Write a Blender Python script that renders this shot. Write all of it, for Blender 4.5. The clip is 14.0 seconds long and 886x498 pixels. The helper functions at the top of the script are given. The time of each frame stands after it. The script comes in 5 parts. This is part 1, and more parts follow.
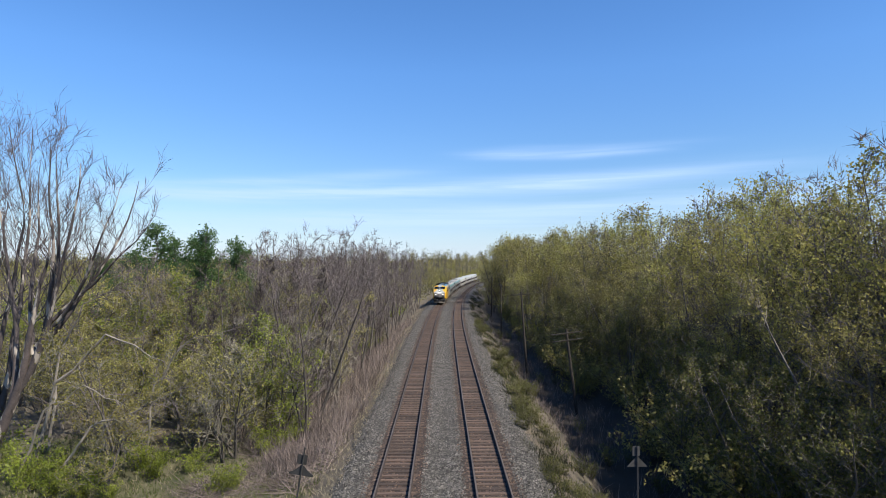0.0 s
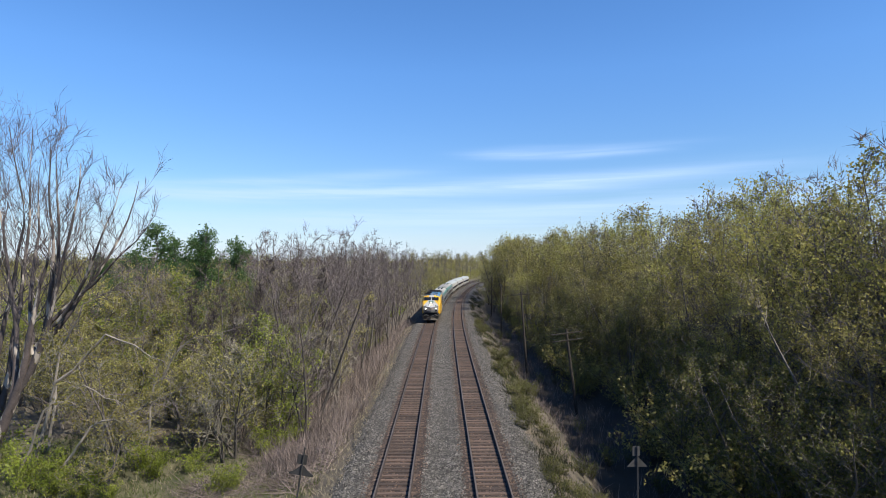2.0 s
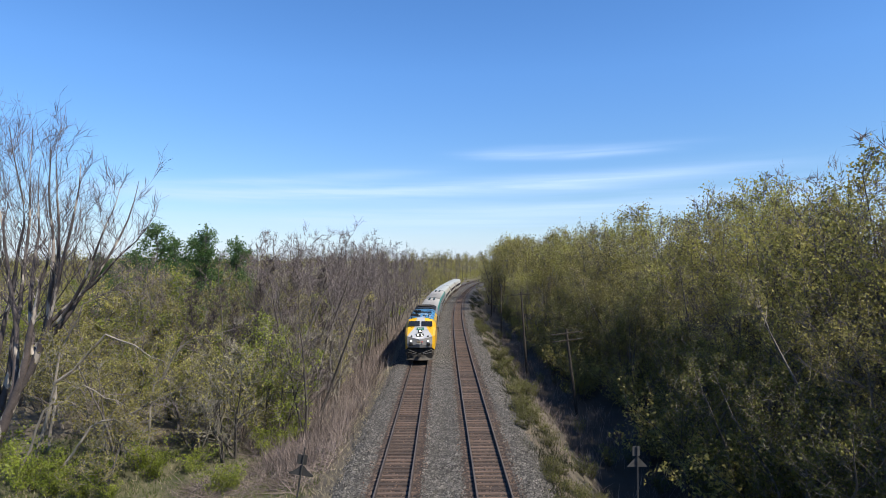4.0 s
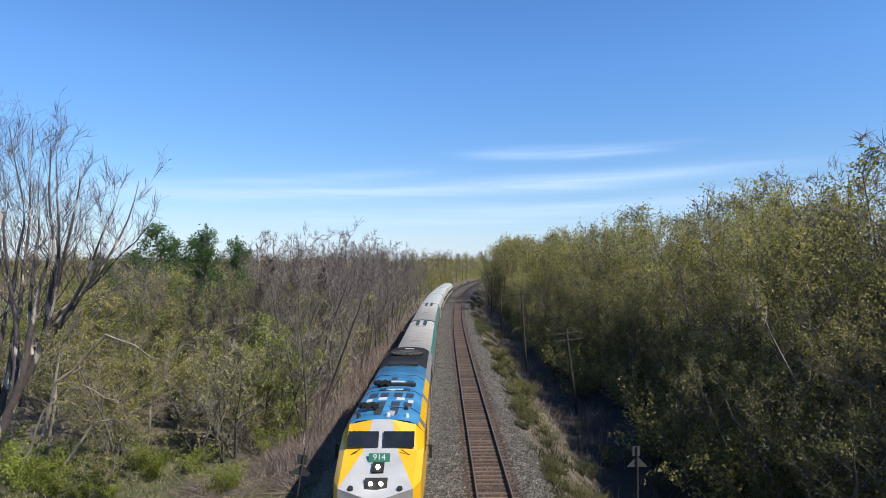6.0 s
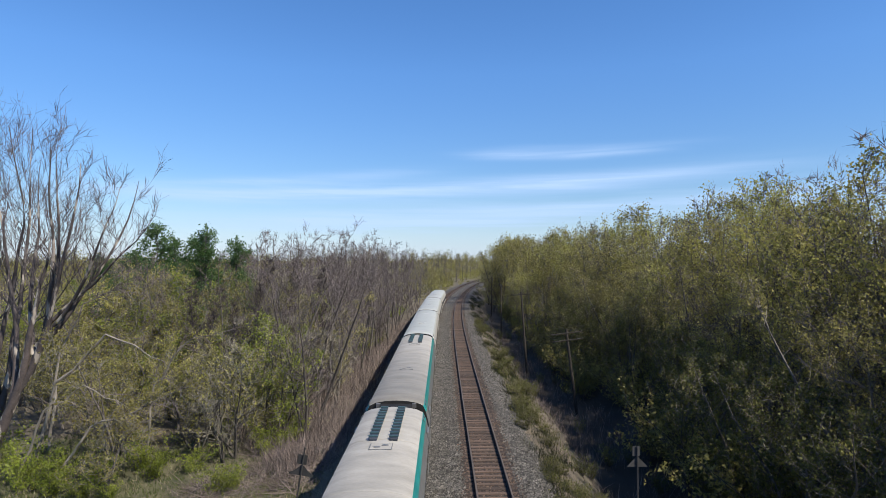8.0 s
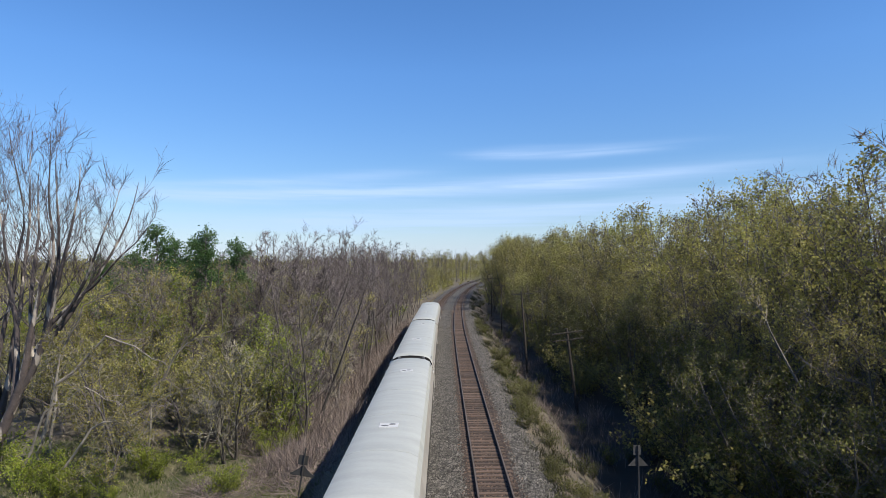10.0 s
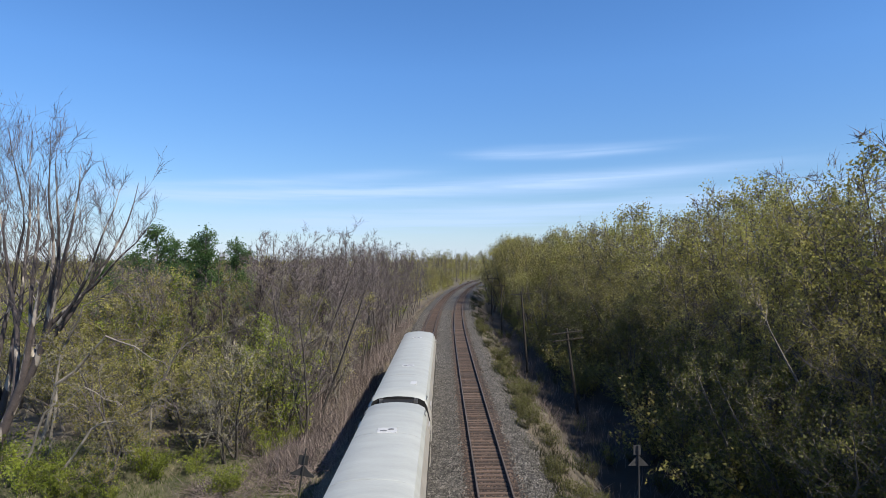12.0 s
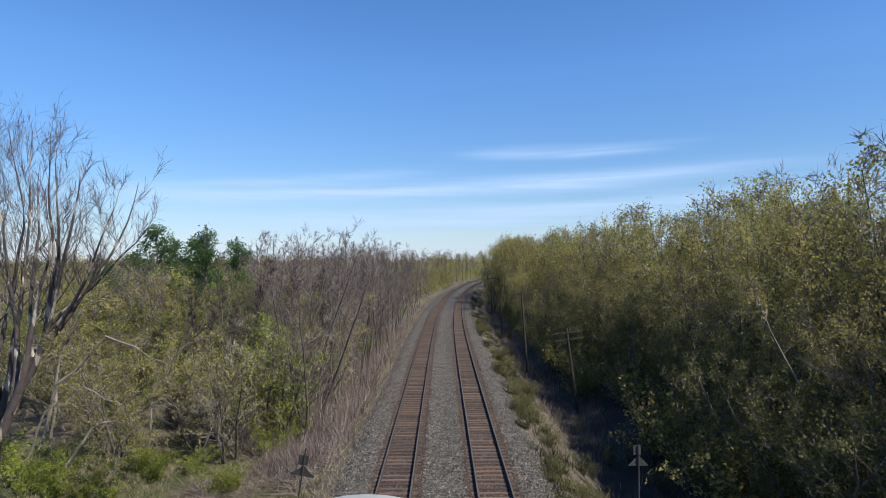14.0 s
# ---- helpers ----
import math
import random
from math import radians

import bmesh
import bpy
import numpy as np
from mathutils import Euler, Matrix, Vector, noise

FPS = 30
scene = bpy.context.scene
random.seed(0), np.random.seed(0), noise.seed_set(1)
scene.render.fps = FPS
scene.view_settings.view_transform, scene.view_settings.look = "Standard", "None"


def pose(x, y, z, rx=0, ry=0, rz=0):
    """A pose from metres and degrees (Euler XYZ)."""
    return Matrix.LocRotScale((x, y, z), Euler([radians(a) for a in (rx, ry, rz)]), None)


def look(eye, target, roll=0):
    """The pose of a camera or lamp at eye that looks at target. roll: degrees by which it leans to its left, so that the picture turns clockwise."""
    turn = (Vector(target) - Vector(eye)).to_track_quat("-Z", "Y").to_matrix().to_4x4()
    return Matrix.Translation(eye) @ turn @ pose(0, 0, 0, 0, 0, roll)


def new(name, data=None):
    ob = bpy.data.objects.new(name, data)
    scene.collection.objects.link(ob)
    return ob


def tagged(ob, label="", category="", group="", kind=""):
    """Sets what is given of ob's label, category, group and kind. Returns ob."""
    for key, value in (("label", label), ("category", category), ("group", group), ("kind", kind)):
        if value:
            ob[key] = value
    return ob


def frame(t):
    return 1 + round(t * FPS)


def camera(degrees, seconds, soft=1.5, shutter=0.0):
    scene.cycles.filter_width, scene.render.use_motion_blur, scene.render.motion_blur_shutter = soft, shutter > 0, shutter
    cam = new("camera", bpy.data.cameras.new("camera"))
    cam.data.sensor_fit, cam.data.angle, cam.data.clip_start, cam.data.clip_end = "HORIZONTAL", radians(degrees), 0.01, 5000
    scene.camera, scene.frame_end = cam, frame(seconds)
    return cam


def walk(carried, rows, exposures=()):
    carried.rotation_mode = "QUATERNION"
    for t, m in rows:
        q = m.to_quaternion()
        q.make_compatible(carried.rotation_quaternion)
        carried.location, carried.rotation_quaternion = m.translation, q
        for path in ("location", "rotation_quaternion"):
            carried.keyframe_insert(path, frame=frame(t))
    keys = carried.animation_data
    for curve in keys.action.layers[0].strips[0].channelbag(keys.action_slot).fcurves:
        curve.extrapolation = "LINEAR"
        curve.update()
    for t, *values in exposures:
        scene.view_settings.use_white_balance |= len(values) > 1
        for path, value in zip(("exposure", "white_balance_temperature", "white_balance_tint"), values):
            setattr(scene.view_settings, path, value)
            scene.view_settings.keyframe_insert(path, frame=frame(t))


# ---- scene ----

# ---- camera: held by hand on a bridge over the line, almost still ----
EYE_Z = 10.06
cam = camera(73.43, 14.0, soft=0.8)


def held(roll):
    return pose(0, 0, EYE_Z, 91.07, 0, -0.11) @ pose(0, 0, 0, 0, 0, roll)


walk(cam, [(0, held(0)), (8.2, held(0)), (10.3, held(-0.27)), (14.0, held(-0.29))], exposures=[(0, 0.80), (5.6, 0.80), (6.9, 0.68), (14.0, 0.66)])

# ---- light: high spring sun from the right, a little behind the camera ----
SUN_EL, SUN_AZ = 47.0, 125.0      # azimuth clockwise from +y, in degrees
sun_dir = Vector((math.sin(radians(SUN_AZ)) * math.cos(radians(SUN_EL)),
                  math.cos(radians(SUN_AZ)) * math.cos(radians(SUN_EL)), math.sin(radians(SUN_EL))))
sun = new("sun", bpy.data.lights.new("sun", "SUN"))
sun.data.energy, sun.data.angle, sun.data.color = 5.0, radians(0.53), (1.0, 0.92, 0.78)
sun.matrix_world = look((0, 0, 60), Vector((0, 0, 60)) - sun_dir)

world = bpy.data.worlds.new("sky")
scene.world = world
world.use_nodes = True


def build_sky():
    nt = world.node_tree
    n, l = nt.nodes, nt.links
    n.clear()
    out, bg = n.new("ShaderNodeOutputWorld"), n.new("ShaderNodeBackground")
    sky = n.new("ShaderNodeTexSky")
    sky.sky_type, sky.sun_disc = "NISHITA", False
    sky.sun_elevation, sky.sun_rotation = radians(SUN_EL), radians(SUN_AZ)
    sky.air_density, sky.dust_density, sky.ozone_density = 1.0, 0.1, 3.0
    bg.inputs["Strength"].default_value = 0.093
    # thin cirrus low over the horizon
    tc, sep = n.new("ShaderNodeTexCoord"), n.new("ShaderNodeSeparateXYZ")
    l.new(tc.outputs["Generated"], sep.inputs[0])
    zc = n.new("ShaderNodeMath"); zc.operation = "MAXIMUM"; zc.inputs[1].default_value = 0.01
    l.new(sep.outputs["Z"], zc.inputs[0])
    az = n.new("ShaderNodeMath"); az.operation = "ARCTAN2"
    l.new(sep.outputs["X"], az.inputs[0]); l.new(sep.outputs["Y"], az.inputs[1])
    comb = n.new("ShaderNodeCombineXYZ")
    l.new(az.outputs[0], comb.inputs["X"]); l.new(zc.outputs[0], comb.inputs["Y"])
    def op(kind, a, b=None, c=None):
        m = n.new("ShaderNodeMath")
        m.operation = kind
        for i, v in enumerate((a, b, c)):
            if v is not None:
                if isinstance(v, (int, float)):
                    m.inputs[i].default_value = v
                else:
                    l.new(v, m.inputs[i])
        return m.outputs[0]

    def streaks(sx, sy, shift, detail=6):
        mp, ns = n.new("ShaderNodeMapping"), n.new("ShaderNodeTexNoise")
        mp.inputs["Scale"].default_value, mp.inputs["Location"].default_value = (sx, sy, 1), (shift, shift * 0.7, 0)
        mp.inputs["Rotation"].default_value = (0, 0, -0.045)
        l.new(comb.outputs[0], mp.inputs["Vector"])
        ns.inputs["Scale"].default_value, ns.inputs["Detail"].default_value = 1.0, detail
        ns.inputs["Roughness"].default_value, ns.inputs["Distortion"].default_value = 0.55, 0.3
        l.new(mp.outputs[0], ns.inputs["Vector"])
        return ns.outputs["Fac"]

    wisp, billow = streaks(3.2, 62.0, 3.1), streaks(1.6, 9.0, 7.7, 4)
    sway = op("MULTIPLY", op("SUBTRACT", billow, 0.5), 0.018)
    total = None
    # thin cirrus streaks: height, slope, thickness, middle and half length along the horizon, weight
    for z0, k, w, mid, ln, amount in ((0.118, 0.036, 0.0135, -0.03, 0.50, 1.1), (0.1765, -0.016, 0.007, 0.20, 0.15, 0.7), (0.150, 0.07, 0.009, -0.28, 0.24, 0.5),
                                      (0.070, 0.035, 0.020, 0.20, 0.50, 0.9), (0.060, 0.0, 0.02, -0.35, 0.45, 0.5), (0.188, -0.02, 0.005, 0.27, 0.16, 0.2)):
        d = op("DIVIDE", op("SUBTRACT", op("ADD", zc.outputs[0], sway), op("MULTIPLY_ADD", az.outputs[0], k, z0)), w)
        e = op("DIVIDE", op("SUBTRACT", az.outputs[0], mid), ln)
        near = op("POWER", 2.718, op("MULTIPLY", op("ADD", op("MULTIPLY", d, d), op("POWER", op("ABSOLUTE", e), 4.0)), -1.0))
        g = op("MULTIPLY", near, op("MULTIPLY", op("MULTIPLY_ADD", wisp, 2.2, -0.45), amount))
        total = g if total is None else op("ADD", total, g)
    mul2 = n.new("ShaderNodeMath"); mul2.operation = "MINIMUM"; mul2.inputs[1].default_value = 0.85
    l.new(op("MAXIMUM", total, 0.0), mul2.inputs[0])
    hs = n.new("ShaderNodeHueSaturation"); hs.inputs["Saturation"].default_value = 1.15
    tint = n.new("ShaderNodeMix"); tint.data_type, tint.blend_type = "RGBA", "MULTIPLY"
    tint.inputs[0].default_value, tint.inputs[7].default_value = 1.0, (0.97, 1.04, 1.20, 1)
    l.new(sky.outputs[0], tint.inputs[6])
    # the air near the horizon is clear: its glare is weaker than the model's
    low = n.new("ShaderNodeMapRange"); low.inputs["From Min"].default_value, low.inputs["From Max"].default_value = 0.0, 0.3
    low.inputs["To Min"].default_value, low.inputs["To Max"].default_value = 0.62, 1.0
    l.new(zc.outputs[0], low.inputs["Value"])
    dim = n.new("ShaderNodeVectorMath"); dim.operation = "SCALE"
    l.new(tint.outputs[2], dim.inputs[0]); l.new(low.outputs[0], dim.inputs["Scale"])
    l.new(dim.outputs[0], hs.inputs["Color"])
    mix = n.new("ShaderNodeMix"); mix.data_type = "RGBA"
    mix.inputs[7].default_value = (3.9, 5.3, 7.7, 1)
    hz = n.new("ShaderNodeMapRange"); hz.inputs["From Min"].default_value, hz.inputs["From Max"].default_value = 0.0, 0.11
    hz.inputs["To Min"].default_value, hz.inputs["To Max"].default_value = 0.52, 0.0
    l.new(zc.outputs[0], hz.inputs["Value"])
    both = n.new("ShaderNodeMath"); both.operation = "MAXIMUM"
    l.new(hz.outputs[0], both.inputs[0]); l.new(mul2.outputs[0], both.inputs[1])
    l.new(both.outputs[0], mix.inputs[0]); l.new(hs.outputs[0], mix.inputs[6])
    l.new(mix.outputs[2], bg.inputs["Color"]); l.new(bg.outputs[0], out.inputs[0])


build_sky()


# ---- materials ----
def mat(name, c1, c2, scale=3.0, rough=0.8, metal=0.0, bump=0.15, fine=30.0, island=0.0, each=0.0, spec=0.5, coat=0.0, stretch=(1, 1, 1)):
    m = bpy.data.materials.new(name)
    m.use_nodes = True
    nt = m.node_tree
    n, l = nt.nodes, nt.links
    b = n["Principled BSDF"]
    tc = n.new("ShaderNodeTexCoord")
    mp = n.new("ShaderNodeMapping"); mp.inputs["Scale"].default_value = stretch
    l.new(tc.outputs["Object"], mp.inputs["Vector"])
    big, small = n.new("ShaderNodeTexNoise"), n.new("ShaderNodeTexNoise")
    for t, s in ((big, scale), (small, fine)):
        t.inputs["Scale"].default_value, t.inputs["Detail"].default_value = s, 5
        l.new(mp.outputs[0], t.inputs["Vector"])
    add = n.new("ShaderNodeMath"); add.operation = "MULTIPLY_ADD"; add.inputs[1].default_value = 0.45
    l.new(small.outputs["Fac"], add.inputs[0]); l.new(big.outputs["Fac"], add.inputs[2])
    rg = n.new("ShaderNodeMapRange"); rg.inputs["From Min"].default_value, rg.inputs["From Max"].default_value = 0.5, 0.95
    l.new(add.outputs[0], rg.inputs["Value"])
    mix = n.new("ShaderNodeMix"); mix.data_type = "RGBA"
    mix.inputs[6].default_value, mix.inputs[7].default_value = (*c1, 1), (*c2, 1)
    l.new(rg.outputs[0], mix.inputs[0])
    col = mix.outputs[2]
    for amount, node, sock in ((island, "ShaderNodeNewGeometry", "Random Per Island"), (each, "ShaderNodeObjectInfo", "Random")):
        if amount:
            src, r2, hsv = n.new(node), n.new("ShaderNodeMapRange"), n.new("ShaderNodeHueSaturation")
            r2.inputs["To Min"].default_value, r2.inputs["To Max"].default_value = 1 - amount, 1 + amount
            l.new(src.outputs[sock], r2.inputs["Value"]); l.new(r2.outputs[0], hsv.inputs["Value"])
            l.new(col, hsv.inputs["Color"])
            col = hsv.outputs[0]
    l.new(col, b.inputs["Base Color"])
    b.inputs["Roughness"].default_value, b.inputs["Metallic"].default_value = rough, metal
    b.inputs["Specular IOR Level"].default_value = spec
    b.inputs["Coat Weight"].default_value = coat
    if bump:
        bp = n.new("ShaderNodeBump"); bp.inputs["Strength"].default_value = bump; bp.inputs["Distance"].default_value = 0.02
        l.new(small.outputs["Fac"], bp.inputs["Height"]); l.new(bp.outputs[0], b.inputs["Normal"])
    return m


def leaf_mat(name, c1, c2, each=0.25):
    m = mat(name, c1, c2, scale=0.35, rough=0.55, bump=0, fine=3.0, island=0.22, each=each, spec=0.3)
    n, l = m.node_tree.nodes, m.node_tree.links
    b, tr, mx = n["Principled BSDF"], n.new("ShaderNodeBsdfTranslucent"), n.new("ShaderNodeMixShader")
    l.new(b.inputs["Base Color"].links[0].from_socket, tr.inputs["Color"])
    mx.inputs[0].default_value = 0.55
    l.new(b.outputs[0], mx.inputs[1]); l.new(tr.outputs[0], mx.inputs[2])
    l.new(mx.outputs[0], n["Material Output"].inputs[0])
    return m


def peeling_mat(name, dark, light, pale):
    """Dark bark with long pale patches where it has come away."""
    m = mat(name, dark, light, 1.2, 0.85, bump=0.4, fine=14)
    n, l = m.node_tree.nodes, m.node_tree.links
    b = n["Principled BSDF"]
    base = b.inputs["Base Color"].links[0].from_socket
    tc, mp, ns, rg, mix = n.new("ShaderNodeTexCoord"), n.new("ShaderNodeMapping"), n.new("ShaderNodeTexNoise"), n.new("ShaderNodeMapRange"), n.new("ShaderNodeMix")
    mp.inputs["Scale"].default_value = (1.6, 1.6, 0.45)
    ns.inputs["Scale"].default_value, ns.inputs["Detail"].default_value = 1.3, 3
    rg.inputs["From Min"].default_value, rg.inputs["From Max"].default_value = 0.56, 0.62
    mix.data_type, mix.inputs[7].default_value = "RGBA", (*pale, 1)
    l.new(tc.outputs["Object"], mp.inputs["Vector"]); l.new(mp.outputs[0], ns.inputs["Vector"])
    l.new(ns.outputs["Fac"], rg.inputs["Value"]); l.new(rg.outputs[0], mix.inputs[0])
    l.new(base, mix.inputs[6]); l.new(mix.outputs[2], b.inputs["Base Color"])
    return m


def glow(name, colour, strength):
    m = bpy.data.materials.new(name)
    m.use_nodes = True
    b = m.node_tree.nodes["Principled BSDF"]
    b.inputs["Base Color"].default_value = (*colour, 1)
    b.inputs["Emission Color"].default_value, b.inputs["Emission Strength"].default_value = (*colour, 1), strength
    return m


def ballast_mat(name, dark, light):
    """Crushed stone: every stone has a shade of its own, with dark gaps between them."""
    m = mat(name, dark, light, 0.8, 0.95, bump=0.0, fine=3.0)
    n, l = m.node_tree.nodes, m.node_tree.links
    b = n["Principled BSDF"]
    base = b.inputs["Base Color"].links[0].from_socket
    tc, vor = n.new("ShaderNodeTexCoord"), n.new("ShaderNodeTexVoronoi")
    vor.inputs["Scale"].default_value = 11.0
    l.new(tc.outputs["Object"], vor.inputs["Vector"])
    sep = n.new("ShaderNodeSeparateColor")
    l.new(vor.outputs["Color"], sep.inputs[0])
    rg = n.new("ShaderNodeMapRange"); rg.inputs["To Min"].default_value, rg.inputs["To Max"].default_value = 0.3, 2.0
    l.new(sep.outputs[0], rg.inputs["Value"])
    gap = n.new("ShaderNodeMapRange"); gap.inputs["From Min"].default_value, gap.inputs["From Max"].default_value = 0.62, 0.35
    gap.inputs["To Min"].default_value = 0.3
    l.new(vor.outputs["Distance"], gap.inputs["Value"])
    mu = n.new("ShaderNodeMath"); mu.operation = "MULTIPLY"
    l.new(rg.outputs[0], mu.inputs[0]); l.new(gap.outputs[0], mu.inputs[1])
    hsv = n.new("ShaderNodeHueSaturation")
    l.new(base, hsv.inputs["Color"]); l.new(mu.outputs[0], hsv.inputs["Value"])
    l.new(hsv.outputs[0], b.inputs["Base Color"])
    bp = n.new("ShaderNodeBump"); bp.inputs["Strength"].default_value, bp.inputs["Distance"].default_value = 0.9, 0.05; bp.invert = True
    l.new(vor.outputs["Distance"], bp.inputs["Height"]); l.new(bp.outputs[0], b.inputs["Normal"])
    return m


M_RUSTY = ballast_mat("rust-stained ballast", (0.026, 0.0165, 0.0125), (0.066, 0.044, 0.033))
M_BALLAST = ballast_mat("ballast", (0.046, 0.042, 0.037), (0.1, 0.092, 0.083))
M_STONE = mat("ballast stone", (0.04, 0.037, 0.033), (0.13, 0.121, 0.11), 2.0, 0.9, bump=0.2, fine=40, island=0.8)
M_RUSTSTONE = mat("rusty ballast stone", (0.035, 0.021, 0.015), (0.12, 0.08, 0.06), 2.0, 0.9, bump=0.2, fine=40, island=0.8)
M_SOIL = mat("soil", (0.042, 0.034, 0.024), (0.125, 0.103, 0.072), 0.35, 0.95, bump=0.6, fine=9)
M_TURF = mat("thin turf over soil", (0.036, 0.04, 0.016), (0.095, 0.088, 0.045), 0.6, 0.95, bump=0.6, fine=9)
# floor of ditch and right wood: deep canopy shade is put into this colour
M_SHADEDLITTER = mat("leaf litter darkened for shade", (0.013, 0.009, 0.0055), (0.03, 0.022, 0.0135), 0.5, 0.95, bump=0.7, fine=9)
M_TIE = mat("tie wood", (0.032, 0.021, 0.016), (0.098, 0.066, 0.05), 2.5, 0.9, bump=0.4, fine=26, each=0.5, stretch=(0.3, 3, 3))
M_RAIL = mat("rusty rail", (0.016, 0.011, 0.009), (0.042, 0.028, 0.021), 3.0, 0.8, 0.0, bump=0.1, each=0.0)
M_RAILTOP = mat("worn rail head", (0.07, 0.055, 0.046), (0.13, 0.108, 0.094), 3.0, 0.6, 0.25, bump=0.03, spec=0.25)
M_BARK = mat("grey bark", (0.042, 0.036, 0.032), (0.112, 0.099, 0.088), 1.5, 0.9, bump=0.5, fine=14, each=0.35)
M_BARKPALE = mat("dead pale bark", (0.12, 0.105, 0.09), (0.26, 0.235, 0.2), 1.2, 0.85, bump=0.4, fine=14)
M_PEELING = peeling_mat("peeling bark", (0.028, 0.022, 0.022), (0.085, 0.068, 0.064), (0.32, 0.28, 0.24))
M_BIGTWIG = mat("purple-brown twigs", (0.04, 0.031, 0.033), (0.1, 0.082, 0.08), 1.2, 0.85, bump=0, fine=6, island=0.3)
M_VINE = mat("dark dead vines", (0.022, 0.017, 0.016), (0.06, 0.047, 0.044), 1.2, 0.9, bump=0, fine=6, island=0.4)
M_TWIG = mat("bare twigs", (0.053, 0.041, 0.04), (0.15, 0.123, 0.118), 0.6, 0.85, bump=0, fine=5, island=0.55, each=0.3)
M_BROWNTWIG = mat("brown twigs", (0.07, 0.057, 0.043), (0.185, 0.155, 0.12), 0.6, 0.85, bump=0, fine=5, island=0.5, each=0.2)
M_TWIGPALE = mat("pale dry twigs", (0.10, 0.09, 0.068), (0.215, 0.195, 0.155), 0.6, 0.85, bump=0, fine=5, island=0.5, each=0.2)
M_CANE = mat("mauve-brown canes", (0.072, 0.056, 0.05), (0.2, 0.16, 0.145), 0.5, 0.85, bump=0, fine=4, island=0.6)
M_STRAW = mat("dry grass", (0.15, 0.125, 0.08), (0.28, 0.24, 0.16), 0.5, 0.85, bump=0, fine=4, island=0.4)
M_GRASS = leaf_mat("green grass", (0.0512, 0.0801, 0.0161), (0.117, 0.146, 0.0366), 0.1)
M_BUD = leaf_mat("young yellow-green leaves", (0.195, 0.19, 0.045), (0.375, 0.35, 0.105))
M_BUDGREEN = leaf_mat("fresh green leaves", (0.134, 0.176, 0.0223), (0.281, 0.316, 0.0485))
# dull brush green; on low trees and thickets its darkness stands in for shade
M_DULLSHADED = leaf_mat("dull green buds, darker for shade", (0.072, 0.078, 0.02), (0.145, 0.146, 0.042))
M_OLIVE = leaf_mat("olive buds", (0.165, 0.15, 0.044), (0.31, 0.278, 0.09))
M_NEEDLE = leaf_mat("dark needles", (0.034, 0.078, 0.024), (0.10, 0.16, 0.05), 0.15)
M_POLE = mat("weathered pole wood", (0.0139, 0.0115, 0.00924), (0.0347, 0.0277, 0.0231), 2, 0.9, bump=0.5, fine=20, stretch=(4, 4, 0.4))
M_SIGN = mat("bare sign metal", (0.0154, 0.0154, 0.0154), (0.0347, 0.0347, 0.0347), 2, 0.7, 0.1, bump=0.05)
M_SIGNPALE = mat("galvanised sign metal", (0.03, 0.03, 0.031), (0.06, 0.06, 0.062), 2, 0.8, 0.0, bump=0.05, spec=0.2)
M_YELLOW = mat("yellow paint", (0.505, 0.278, 0.00631), (0.556, 0.328, 0.0126), 1.0, 0.35, bump=0.02, coat=0.3)
M_SILVER = mat("silver-grey paint", (0.256, 0.263, 0.274), (0.335, 0.341, 0.353), 1.2, 0.4, bump=0.02, coat=0.2)
M_GREY = mat("dark grey paint", (0.0801, 0.0832, 0.0862), (0.123, 0.126, 0.129), 1.2, 0.45, bump=0.03)
M_DARKROOF = mat("sooty dark roof", (0.007, 0.007, 0.008), (0.02, 0.02, 0.021), 0.9, 0.75, bump=0.1, spec=0.12)
M_BLUE = mat("faded blue roof paint", (0.010, 0.085, 0.19), (0.04, 0.18, 0.33), 1.1, 0.4, bump=0.05, fine=12)
M_NAVY = mat("dark blue patch", (0.012, 0.016, 0.024), (0.03, 0.036, 0.05), 2, 0.6, bump=0.05)
M_WHITE = mat("white paint", (0.345, 0.35, 0.356), (0.445, 0.445, 0.445), 1.5, 0.5, bump=0.03)
M_BLACK = mat("black fittings", (0.0075, 0.0075, 0.008), (0.02, 0.0195, 0.019), 3, 0.7, bump=0.1, spec=0.25)
M_GRIME = mat("grimy running gear", (0.0231, 0.02, 0.0169), (0.0693, 0.0577, 0.0462), 2, 0.75, bump=0.3)
M_STEEL = mat("worn steel", (0.193, 0.185, 0.177), (0.323, 0.316, 0.308), 3, 0.4, 0.8, bump=0.1)
M_GLASS = mat("dark window glass", (0.0077, 0.00924, 0.0108), (0.0169, 0.0193, 0.0216), 1, 0.08, bump=0)
M_ROOFGREY = mat("weathered grey car roof", (0.193, 0.182, 0.161), (0.293, 0.276, 0.246), 0.7, 0.6, bump=0.14, fine=9, stretch=(0.7, 2.6, 1))


